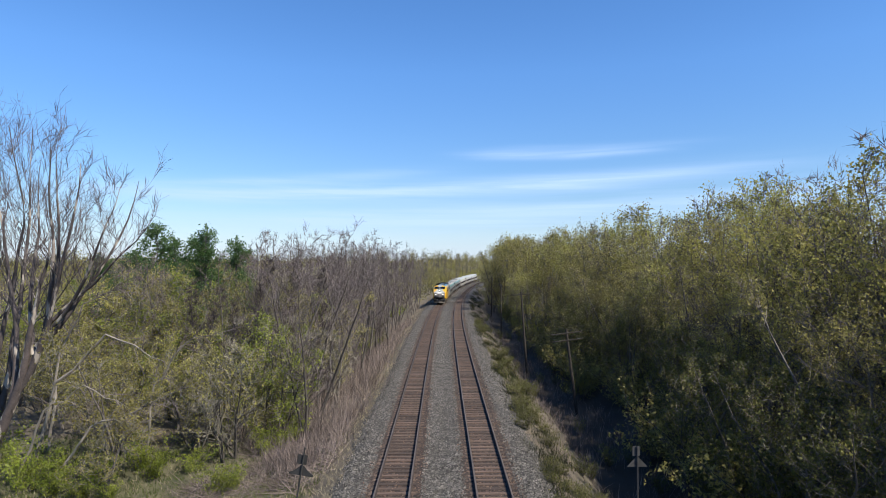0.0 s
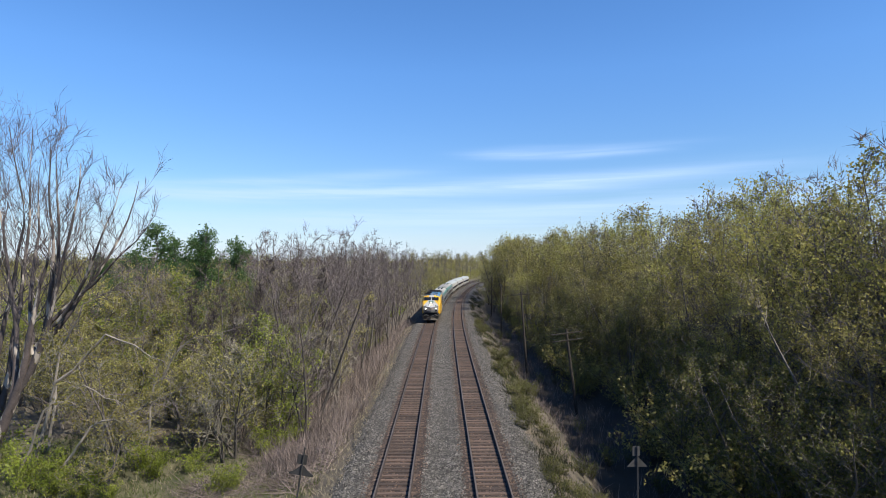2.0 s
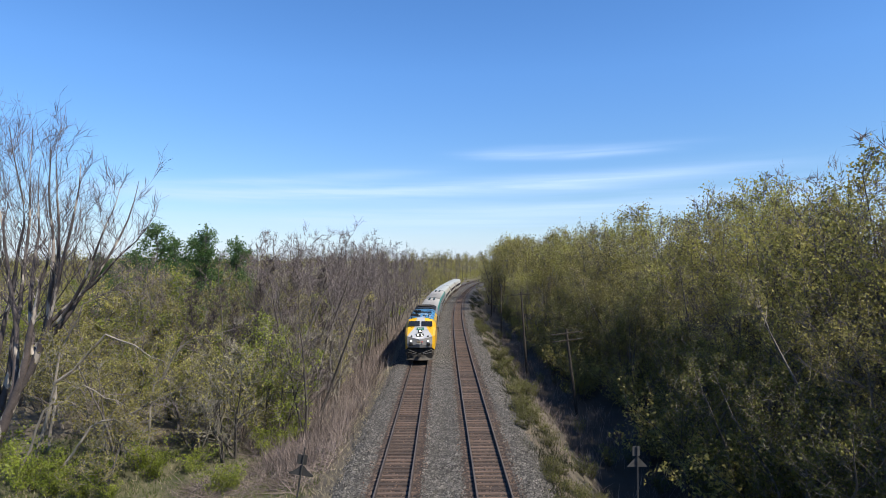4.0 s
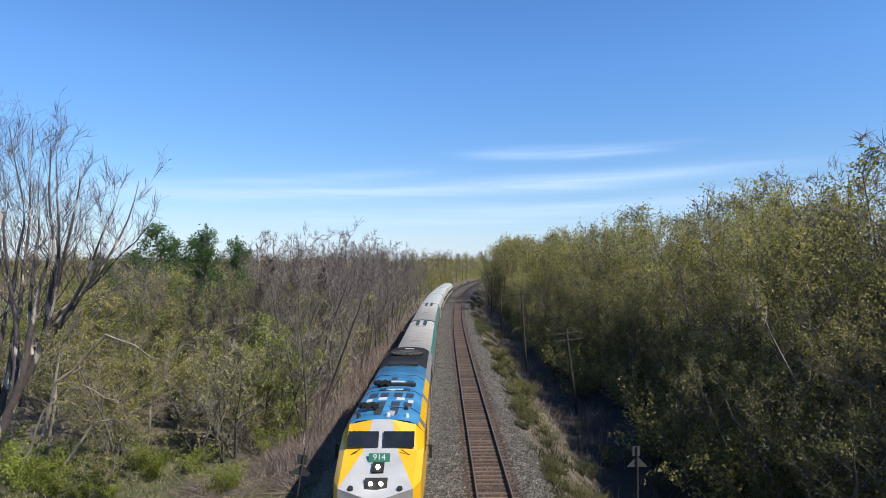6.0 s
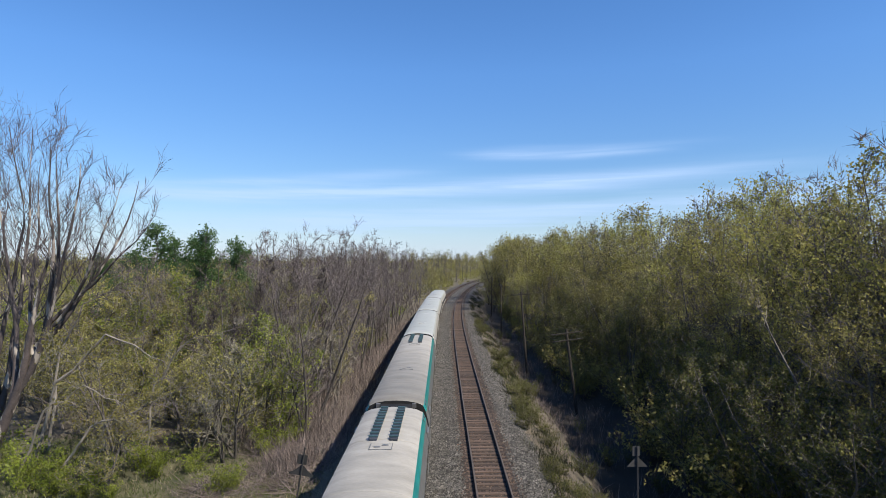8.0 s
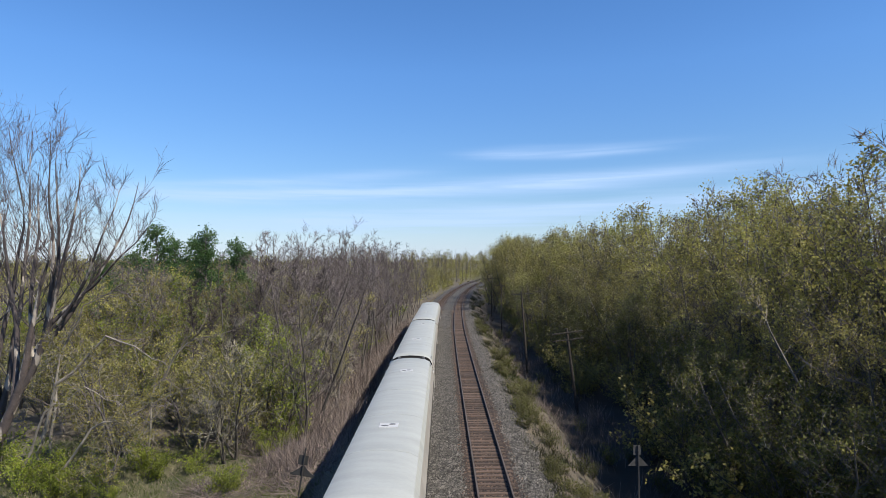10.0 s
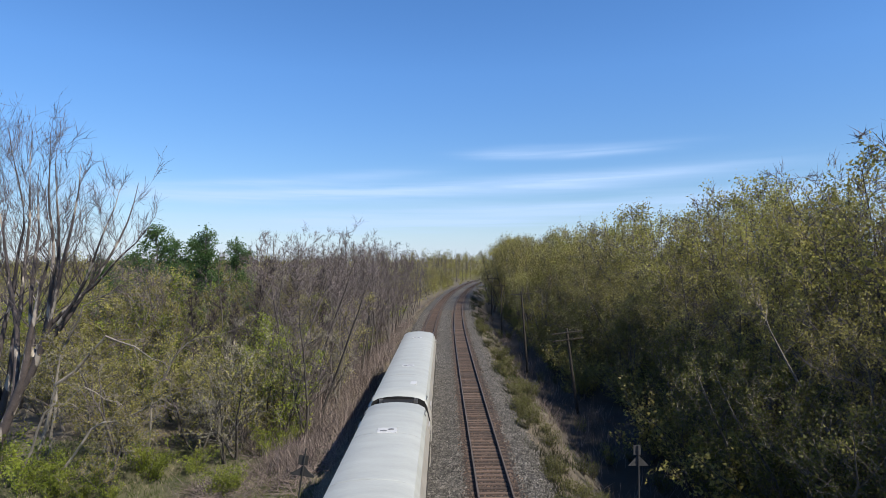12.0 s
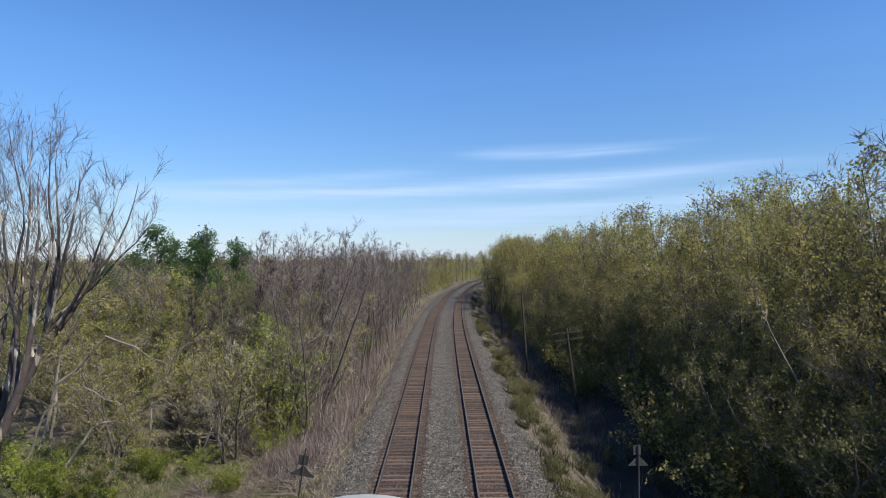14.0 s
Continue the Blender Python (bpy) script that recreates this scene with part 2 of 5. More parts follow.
def soot(m, y0, y1, least, most=1.3):
    """Grime that lies thickest on the part of the roof nearest the exhaust."""
    n, l = m.node_tree.nodes, m.node_tree.links
    b = n["Principled BSDF"]
    base = b.inputs["Base Color"].links[0].from_socket
    tc, sep, ns, ad, rg, hsv = (n.new("ShaderNode" + k) for k in ("TexCoord", "SeparateXYZ", "TexNoise", "Math", "MapRange", "HueSaturation"))
    ns.inputs["Scale"].default_value, ns.inputs["Detail"].default_value = 0.9, 5
    ad.operation, ad.inputs[1].default_value = "MULTIPLY_ADD", 7.0
    l.new(tc.outputs["Object"], sep.inputs[0]); l.new(tc.outputs["Object"], ns.inputs["Vector"])
    l.new(ns.outputs["Fac"], ad.inputs[0]); l.new(sep.outputs["Y"], ad.inputs[2])
    rg.inputs["From Min"].default_value, rg.inputs["From Max"].default_value = y0 + 3.5, y1 + 3.5
    rg.inputs["To Min"].default_value, rg.inputs["To Max"].default_value = least, most
    l.new(ad.outputs[0], rg.inputs["Value"]); l.new(rg.outputs[0], hsv.inputs["Value"])
    l.new(base, hsv.inputs["Color"]); l.new(hsv.outputs[0], b.inputs["Base Color"])


soot(M_ROOFGREY, -13.0, 11.0, 0.62)
soot(M_BLUE, 4.6, -1.5, 0.3, 1.1)
M_ROOFWHITE = mat("off-white car roof", (0.265, 0.277, 0.265), (0.326, 0.339, 0.326), 0.7, 0.55, bump=0.14, fine=9, stretch=(0.7, 2.6, 1))
M_TEAL = mat("teal stripe paint", (0.00557, 0.133, 0.139), (0.0167, 0.2, 0.2), 1, 0.35, bump=0.02, coat=0.2)
M_BEIGE = mat("pale grey side paint", (0.231, 0.219, 0.202), (0.318, 0.306, 0.283), 1, 0.45, bump=0.03)
M_GREEN = mat("green number board", (0.00616, 0.077, 0.0462), (0.0115, 0.108, 0.0655), 3, 0.4, bump=0)
M_RED = mat("red paint", (0.424, 0.0231, 0.0154), (0.501, 0.0385, 0.0231), 3, 0.4, bump=0)
M_LAMP = glow("lit headlight", (1.0, 0.93, 0.80), 4.5)
M_WIRE = mat("dark wire", (0.008, 0.008, 0.008), (0.02, 0.02, 0.02), 3, 0.8, bump=0, spec=0.1)


# ---- mesh helpers ----
def link(name, bm, material, parent=None, label=""):
    me = bpy.data.meshes.new(name)
    bm.to_mesh(me)
    bm.free()
    for m in (material if isinstance(material, (list, tuple)) else [material]):
        me.materials.append(m)
    ob = new(name, me)
    ob.parent = parent
    if label:
        ob["label"] = label
    return ob


part = link


def mesh_of(name, verts, faces, material):
    me = bpy.data.meshes.new(name)
    me.from_pydata(verts, [], faces)
    for m in (material if isinstance(material, (list, tuple)) else [material]):
        me.materials.append(m)
    me.update()
    return me


def box(bm, x0, x1, y0, y1, z0, z1, bev=0.0, mi=0):
    r = bmesh.ops.create_cube(bm, size=1, matrix=Matrix.LocRotScale(((x0 + x1) / 2, (y0 + y1) / 2, (z0 + z1) / 2), None, (abs(x1 - x0), abs(y1 - y0), abs(z1 - z0))))
    if bev:
        es = list({e for v in r["verts"] for e in v.link_edges})
        bmesh.ops.bevel(bm, geom=es, offset=bev, segments=1, affect="EDGES")
    return bm


def tube(bm, a, b, r0, r1=None, n=10, caps=True):
    a, b = Vector(a), Vector(b)
    d = b - a
    q = d.to_track_quat("Z", "Y")
    bmesh.ops.create_cone(bm, cap_ends=caps, segments=n, radius1=r0, radius2=r0 if r1 is None else r1, depth=d.length,
                          matrix=Matrix.Translation((a + b) / 2) @ q.to_matrix().to_4x4())
    return bm


def empty(name, label, category, group=""):
    ob = new(name)
    return tagged(ob, label, category, group)


# ---- the line of the railway: straight, then a curve to the right ----
S1, RAMP, CURV = 32.2, 88.8, 0.00079
PS = np.arange(-220.0, 900.0, 0.5)
PA = np.cumsum(CURV * np.clip((PS - S1) / RAMP, 0, 1)) * 0.5
PX = np.cumsum(np.sin(PA)) * 0.5
PY = np.cumsum(np.cos(PA)) * 0.5
PX -= np.interp(0, PS, PX)
PY -= np.interp(0, PS, PY)
LEFT, RIGHT, HALF = -2.16, 2.27, 0.752


def on_line(s, off):
    """The point beside the line at the length s, off metres to its right, and the heading there."""
    a = np.interp(s, PS, PA)
    return np.interp(s, PS, PX) + off * np.cos(a), np.interp(s, PS, PY) - off * np.sin(a), a


def beside(x, y):
    """Length along the line and offset from it, for arrays of places."""
    x, y = np.asarray(x, float), np.asarray(y, float)
    s = np.clip(y, -200, 880)
    for _ in range(12):
        a = np.interp(s, PS, PA)
        along = (x - np.interp(s, PS, PX)) * np.sin(a) + (y - np.interp(s, PS, PY)) * np.cos(a)
        s = np.clip(s + along * 0.8, -219, 899)
    a = np.interp(s, PS, PA)
    return s, (x - np.interp(s, PS, PX)) * np.cos(a) - (y - np.interp(s, PS, PY)) * np.sin(a)


PROFILE_X = [-60, -25, -12, -8.5, -6.6, -5.2, -4.4, -3.4, -2.95, -2.2, -1.4, -0.95, 0.05, 1.05, 1.5, 2.3, 3.05, 3.5, 4.5, 5.3, 6.4, 7.2, 9.2, 11.0, 14.0, 22, 60]
PROFILE_Z = [-1.6, -1.8, -1.9, -1.7, -1.3, -0.60, -0.19, -0.155, -0.20, -0.20, -0.20, -0.155, -0.25, -0.155, -0.20, -0.20, -0.20, -0.155, -0.19, -0.58, -1.0, -1.35, -2.9, -3.1, -2.3, -1.6, -1.0]


def waves(x, y, size):
    x, y = np.asarray(x) / size, np.asarray(y) / size
    return (np.sin(1.7 * x + 0.6 * y + 1) * np.cos(1.3 * y - 0.4 * x) + 0.6 * np.sin(3.1 * x - 2.3 * y + 2) + 0.4 * np.sin(5.2 * y + 4.1 * x)) / 2


def ground_z(x, y):
    s, off = beside(x, y)
    z = np.interp(off, PROFILE_X, PROFILE_Z)
    rough = np.clip((np.abs(off - 0.2) - 5.0) / 4, 0, 1)
    return z + rough * (0.16 * waves(x, y, 2.1) + 0.4 * waves(x, y, 13.0))


def build_ground():
    xs = np.concatenate([-np.geomspace(4000, 32, 34), np.arange(-30, -8, 0.9), np.arange(-8, -5, 0.4), np.arange(-5, 6, 0.24), np.arange(6, 14, 0.4), np.arange(14, 60, 0.9), np.geomspace(62, 4000, 34)])
    ys = np.concatenate([-np.geomspace(600, 12, 12), np.arange(-10, 15, 2.5), np.arange(15, 90, 1.0), np.arange(90, 220, 1.6), np.arange(220, 420, 4), np.geomspace(430, 4500, 34)])
    gx, gy = np.meshgrid(xs, ys)
    z = ground_z(gx.ravel(), gy.ravel())
    far = np.hypot(gx.ravel(), gy.ravel()) > 700
    z = np.where(far, -1.6, z)
    verts = np.stack([gx.ravel(), gy.ravel(), z], 1).tolist()
    nx = len(xs)
    faces = [(j * nx + i, j * nx + i + 1, (j + 1) * nx + i + 1, (j + 1) * nx + i) for j in range(len(ys) - 1) for i in range(nx - 1)]
    me = mesh_of("ground", verts, faces, [M_BALLAST, M_SOIL, M_RUSTY, M_SHADEDLITTER, M_TURF])
    cx = np.array([(xs[f[0] % nx] + xs[f[1] % nx]) / 2 for f in faces])
    cy = np.array([(ys[f[0] // nx] + ys[f[2] // nx]) / 2 for f in faces])
    s, off = beside(cx, cy)
    edge = 0.3 * waves(cx, cy, 1.1) + 0.5 * waves(cx, cy, 4.3)
    soil = (off < -5.0 + 0.6 * edge) | (off > 5.3 + 0.6 * edge) | (np.hypot(cx, cy) > 700)
    # right of about 8.8 m the ground takes the litter with shade in its colour
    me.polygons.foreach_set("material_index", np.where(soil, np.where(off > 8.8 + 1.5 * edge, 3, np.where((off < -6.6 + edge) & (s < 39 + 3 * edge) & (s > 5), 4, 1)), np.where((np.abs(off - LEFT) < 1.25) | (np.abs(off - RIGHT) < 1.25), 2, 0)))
    me.polygons.foreach_set("use_smooth", [True] * len(faces))
    tagged(new("ground", me), "grey ballast bed between brown soil verges and woodland floor", "ground", kind="structure")


build_ground()


# ---- tracks ----
RAIL_PROFILE = [(-0.036, 0.0), (-0.034, -0.035), (-0.010, -0.05), (-0.009, -0.14), (-0.07, -0.158), (-0.07, -0.17),
                (0.07, -0.17), (0.07, -0.158), (0.009, -0.14), (0.010, -0.05), (0.034, -0.035), (0.036, 0.0)]


def build_track(off, label):
    track = empty("railway_track", label, "railway track", "railway tracks")
    ss = np.concatenate([np.arange(-40, 300, 3.0), np.arange(300, 640, 6.0)])
    for side in (-HALF, HALF):
        verts, faces, k = [], [], len(RAIL_PROFILE)
        for s in ss:
            for px, pz in RAIL_PROFILE:
                x, y, _ = on_line(s, off + side + px)
                verts.append((x, y, pz))
        for j in range(len(ss) - 1):
            for i in range(k):
                a, b = j * k + i, j * k + (i + 1) % k
                faces.append((a, b, b + k, a + k))
        me = mesh_of("rail", verts, faces, [M_RAIL, M_RAILTOP])
        me.polygons.foreach_set("material_index", [1 if i % k == k - 1 else 0 for i in range(len(faces))])
        ob = new("rail", me)
        ob.parent = track
        ob["label"] = "rusty steel rail with a worn bright head"
    return track


track_left = build_track(LEFT, "main track under the train, rusty rails on brown wooden ties")
track_right = build_track(RIGHT, "second main track, rusty rails on brown wooden ties")


# ---- trees ----
def perp(d):
    u = np.cross(d, (0.0, 0.0, 1.0))
    if np.linalg.norm(u) < 1e-3:
        u = np.array((1.0, 0, 0))
    u = u / np.linalg.norm(u)
    return u, np.cross(d, u)


class Wood:
    """Tapered limbs and twigs gathered for one mesh."""

    def __init__(self):
        self.v, self.f = [], []

    def limb(self, pts, radii, n=5):
        base = len(self.v)
        for i, p in enumerate(pts):
            d = pts[min(i + 1, len(pts) - 1)] - pts[max(i - 1, 0)]
            d = d / (np.linalg.norm(d) + 1e-9)
            u, w = perp(d)
            for k in range(n):
                a = 2 * math.pi * k / n
                self.v.append(tuple(p + radii[i] * (math.cos(a) * u + math.sin(a) * w)))
        for i in range(len(pts) - 1):
            for k in range(n):
                a, b = base + i * n + k, base + i * n + (k + 1) % n
                self.f.append((a, b, b + n, a + n))

    def twig(self, p, d, length, r):
        base = len(self.v)
        dn = d / (np.linalg.norm(d) + 1e-9)
        u, w = perp(dn)
        for a in (0.0, 2.094, 4.189):
            self.v.append(tuple(p + r * (math.cos(a) * u + math.sin(a) * w)))
        self.v.append(tuple(p + dn * length))
        self.f += [(base, base + 1, base + 3), (base + 1, base + 2, base + 3), (base + 2, base, base + 3)]


def grow_line(rng, p, d, length, n, bend, rise):
    pts, step = [p], length / n
    for _ in range(n):
        d = d + rng.normal(0, bend, 3) + np.array((0, 0, rise))
        d = d / np.linalg.norm(d)
        p = p + d * step
        pts.append(p)
    return pts, d


def along(pts, t):
    n = len(pts) - 1
    j = min(int(t * n), n - 1)
    return pts[j] + (pts[j + 1] - pts[j]) * (t * n - j)


def leaf_faces(rng, spots, size, folded=False):
    """Small leaves round the spots, pointed, or folded along the middle rib."""
    n = len(spots)
    spots = np.asarray(spots)
    a = rng.normal(0, 1, (n, 3)); a /= np.linalg.norm(a, axis=1)[:, None]
    b = rng.normal(0, 1, (n, 3)); b -= (a * b).sum(1)[:, None] * a; b /= np.linalg.norm(b, axis=1)[:, None]
    c = np.cross(a, b)
    s = (size * rng.uniform(0.55, 1.35, n))[:, None]
    if folded:
        v = np.stack([spots - a * s * 0.6, spots + b * s * 0.4 + c * s * 0.15, spots + a * s * 0.6, spots - b * s * 0.4 + c * s * 0.15], 1).reshape(-1, 3)
        f = [t for k in range(0, 4 * n, 4) for t in ((k, k + 1, k + 2), (k, k + 2, k + 3))]
    else:
        v = np.stack([spots - a * s * 0.6, spots + a * s * 0.35 + b * s * 0.5, spots + a * s * 0.5 - b * s * 0.4], 1).reshape(-1, 3)
        f = [(k, k + 1, k + 2) for k in range(0, 3 * n, 3)]
    return v.tolist(), f


def crown_mesh(rng, name, crown, spots, size, leaf, folded=False, twig=None):
    """Twigs and leaves of one crown."""
    v, f = list(crown.v), list(crown.f)
    nt = len(f)
    if spots:
        lv, lf = leaf_faces(rng, spots, size, folded)
        k = len(v)
        v += [tuple(p) for p in lv]
        f += [tuple(i + k for i in t) for t in lf]
    me = mesh_of(name, v, f, [twig or M_TWIG, leaf or M_BUD])
    me.polygons.foreach_set("material_index", [0] * nt + [1] * (len(f) - nt))
    return me


def tree_meshes(seed, height, limbs=18, subs=6, twigs=8, leaves=0, leaf_size=0.17, spread=0.30, low=0.22, forks=1, twig_r=0.013, bark=None, leaf=None, stray=0.2, up=(0.3, 1.2), twig_len=1.0, twig=None, rounded=False, tilts=0.28):
    rng = np.random.default_rng(seed)
    trunk, crown, spots = Wood(), Wood(), []
    per = max(4, limbs // forks)
    for fk in range(forks):
        tilt = 0.06 if forks == 1 else tilts
        d0 = np.array((rng.normal(0, tilt), rng.normal(0, tilt), 1.0))
        h = height * (1.0 if fk == 0 else rng.uniform(0.7, 0.95))
        foot = 0.12 * (forks - 1)
        pts, _ = grow_line(rng, np.array((rng.normal(0, foot), rng.normal(0, foot), -0.3)), d0 / np.linalg.norm(d0), h * 0.94, 8, 0.07, 0.05)
        r0 = 0.0095 * h + 0.02
        radii = [r0 * (1 - 0.9 * i / 8) for i in range(9)]
        radii[0] *= 1.35
        trunk.limb(pts, radii, 6)
        for i in range(per):
            t = low + (0.98 - low) * (i + rng.random()) / per
            p = along(pts, t)
            az, lift = rng.uniform(0, 2 * math.pi), rng.uniform(*up)
            d = np.array((math.cos(az), math.sin(az), lift)); d /= np.linalg.norm(d)
            reach = 0.4 + 0.8 * math.sin(math.pi * t ** 0.9) if rounded else 1.15 - 0.72 * t
            ln = height * spread * reach * rng.uniform(0.7, 1.25)
            lp, ld = grow_line(rng, p, d, ln, 4, 0.16, 0.10)
            rr = max(0.016, r0 * 0.40 * (1.1 - t))
            trunk.limb(lp, [rr, rr * 0.8, rr * 0.6, rr * 0.42, rr * 0.22], 4)
            for s in range(subs):
                sp = along(lp, rng.uniform(0.2, 1.0))
                sd = ld * 0.6 + rng.normal(0, 0.6, 3) + np.array((0, 0, 0.25)); sd /= np.linalg.norm(sd)
                bp, bd = grow_line(rng, sp, sd, ln * rng.uniform(0.28, 0.55), 2, 0.22, 0.12)
                crown.limb(bp, [rr * 0.32 + 0.006, rr * 0.2 + 0.004, 0.004], 3)
                for w in range(twigs):
                    tp = along(bp, rng.uniform(0.1, 1.0))
                    td = bd * 0.7 + rng.normal(0, 0.55, 3) + np.array((0, 0, 0.3))
                    tl = rng.uniform(0.35, 1.0) * (0.5 + 0.035 * height) * twig_len
                    crown.twig(tp, td, tl, twig_r)
                    td = td / np.linalg.norm(td)
                    for m in range(leaves):
                        spots.append(tp + td * tl * rng.uniform(0.1, 1.05) + rng.normal(0, stray, 3))
    tm = mesh_of("tree_trunk", trunk.v, trunk.f, bark or M_BARK)
    tm.polygons.foreach_set("use_smooth", [True] * len(trunk.f))
    return tm, crown_mesh(rng, "tree_crown", crown, spots, leaf_size, leaf, twig=twig)


def vase_tree(seed, stems, bark):
    """A tall bare tree: long stems that fan out low and sweep upwards, with whip-like branches."""
    rng, fine = np.random.default_rng(seed), np.random.default_rng(seed + 7)
    trunk, crown = Wood(), Wood()
    for (bx, bz, lean, turn, ln, r) in stems:
        d = np.array((math.cos(turn) * lean, math.sin(turn) * lean, 1.0)); d /= np.linalg.norm(d)
        pts, _ = grow_line(rng, np.array((bx, 0.0, bz)), d, ln, 10, 0.085, 0.085)
        trunk.limb(pts, [r * (1 - 0.92 * i / 10) for i in range(11)], 8)
        for i in range(int(ln * 0.95)):
            t = rng.uniform(0.34, 0.98)
            az = rng.uniform(0, 2 * math.pi)
            b = np.array((math.cos(az), math.sin(az), rng.uniform(0.7, 1.6))); b /= np.linalg.norm(b)
            bl = ln * rng.uniform(0.14, 0.34) * (1.15 - 0.6 * t)
            lp, ld = grow_line(rng, along(pts, t), b, bl, 5, 0.10, 0.13)
            rr = max(0.014, r * 0.34 * (1.05 - t))
            trunk.limb(lp, [rr, rr * 0.82, rr * 0.64, rr * 0.46, rr * 0.3, 0.005], 5)
            for _ in range(5):
                sd = ld * 0.9 + fine.normal(0, 0.38, 3) + np.array((0, 0, 0.3)); sd /= np.linalg.norm(sd)
                bp, bd = grow_line(fine, along(lp, fine.uniform(0.2, 1.0)), sd, bl * fine.uniform(0.35, 0.75), 4, 0.17, 0.12)
                crown.limb(bp, [rr * 0.3 + 0.008, rr * 0.2 + 0.007, rr * 0.12 + 0.006, 0.006, 0.004], 3)
                for _ in range(3):
                    td = bd + fine.normal(0, 0.6, 3) + np.array((0, 0, 0.25)); td /= np.linalg.norm(td)
                    tp, _d = grow_line(fine, along(bp, fine.uniform(0.15, 1)), td, fine.uniform(0.45, 1.1), 2, 0.22, 0.15)
                    crown.limb(tp, [0.010, 0.008, 0.003], 3)
    tm = mesh_of("tree_trunk", trunk.v, trunk.f, bark)
    tm.polygons.foreach_set("use_smooth", [True] * len(trunk.f))
    return tm, crown_mesh(rng, "tree_crown", crown, [], 0.1, None, twig=M_BIGTWIG)


BACKGROUND = tagged(new("background_woods"), "rear ranks of the spring woods, and unseen trees added for shade", "woods", kind="stuff")


def place_behind(meshes, x, y, turn, size):
    """A tree of the rear ranks, which cannot be told apart, or an unseen one added for shade."""
    for pname, me in zip(("trunk", "crown"), meshes):
        c = new(pname, me)
        c.parent = BACKGROUND
        c["kind"] = "stuff"
        c.matrix_basis = pose(x, y, float(ground_z([x], [y])[0]), 0, 0, turn) @ Matrix.Diagonal((size, size, size, 1))


def place_tree(meshes, x, y, turn, size, label, category="tree", group="", name="tree", lean=0.0, wide=1.0):
    ob = empty(name, label, category, group)
    for pname, me in zip(("stem" if name == "shrub" else "trunk", "crown"), meshes):
        c = new(pname, me)
        c.parent = ob
    ob.matrix_basis = pose(x, y, float(ground_z([x], [y])[0]), lean, 0, turn) @ Matrix.Diagonal((size * wide, size * wide, size, 1))
    return ob


def shrub_meshes(seed, height, stems=14, twigs=12, leaves=0, leaf_size=0.13, leaf=None, spread=0.35, twig=None):
    rng = np.random.default_rng(seed)
    wood, crown, spots = Wood(), Wood(), []
    for _ in range(stems):
        d = np.array((rng.normal(0, spread), rng.normal(0, spread), 1.0)); d /= np.linalg.norm(d)
        ln = height * rng.uniform(0.5, 1.05)
        lp, ld = grow_line(rng, np.array((rng.normal(0, 0.22), rng.normal(0, 0.22), -0.15)), d, ln, 4, 0.10, 0.02)
        wood.limb(lp, [0.026, 0.021, 0.016, 0.011, 0.004], 3)
        for _ in range(twigs):
            tp = along(lp, rng.uniform(0.15, 1.0))
            td = ld * 0.6 + rng.normal(0, 0.6, 3)
            tl = rng.uniform(0.3, 0.9) * (0.6 + 0.12 * height)
            crown.twig(tp, td, tl, 0.010)
            td = td / np.linalg.norm(td)
            for m in range(leaves):
                spots.append(tp + td * tl * rng.uniform(0.1, 1.05) + rng.normal(0, 0.12, 3))
    tm = mesh_of("shrub_stem", wood.v, wood.f, M_BARK)
    return tm, crown_mesh(rng, "shrub_crown", crown, spots, leaf_size, leaf or M_BUDGREEN, twig=twig)


def pine_meshes(seed, height):
    """A broad, uneven pine with tiers of upturned boughs."""
    rng = np.random.default_rng(seed)
    trunk, crown, spots = Wood(), Wood(), []
    trunk.limb([np.array((0, 0, -0.3)), np.array((0.05, 0, height * 0.5)), np.array((0, 0.05, height))], [0.22, 0.14, 0.02], 7)
    z = height * 0.2
    while z < height * 0.985:
        t = z / height
        for k in range(5):
            az = rng.uniform(0, 2 * math.pi)
            d = np.array((math.cos(az), math.sin(az), 0.05 + 0.6 * t)); d /= np.linalg.norm(d)
            ln = (height * 0.25 * (1 - t) ** 0.5 + 0.5) * rng.uniform(0.6, 1.25)
            lp, ld = grow_line(rng, np.array((0, 0, z + rng.uniform(-0.3, 0.3))), d, ln, 3, 0.08, 0.09)
            crown.limb(lp, [0.035, 0.026, 0.016, 0.006], 3)
            for _ in range(int(20 + 40 * ln)):
                u = rng.uniform(0.3, 1.06)
                spots.append(along(lp, min(u, 1.0)) + rng.normal(0, 1, 3) * np.array((0.24, 0.24, 0.2)) + np.array((0, 0, 0.1)))
        z += 0.6
    tm = mesh_of("pine_trunk", trunk.v, trunk.f, M_BARK)
    return tm, crown_mesh(rng, "pine_crown", crown, spots, 0.17, M_NEEDLE, twig=M_BARK)


BARE = [tree_meshes(100 + i, 15.5, limbs=26, subs=5, twigs=8, spread=0.235, low=0.2, up=(0.15, 1.15), twig_r=0.013, forks=2, tilts=0.16, rounded=True, twig_len=0.85) for i in range(4)]
BUDDING = [tree_meshes(200 + i, 15.0, limbs=36, subs=5, twigs=5, leaves=8, leaf_size=0.105, spread=0.25, low=0.10, forks=3, tilts=0.2, rounded=True, stray=0.13, twig_r=0.018, twig=M_BROWNTWIG, leaf=(M_BUD, M_OLIVE, M_OLIVE, M_BUD)[i]) for i in range(4)]
# front row of the right wood, its shade put into the leaf colour
UNDER = [tree_meshes(260 + i, 15.0, limbs=30, subs=5, twigs=6, leaves=6, leaf_size=0.17, spread=0.26, low=0.05, forks=3, tilts=0.22, rounded=True, stray=0.16, twig_r=0.026, twig=M_BROWNTWIG, leaf=M_DULLSHADED) for i in range(2)]
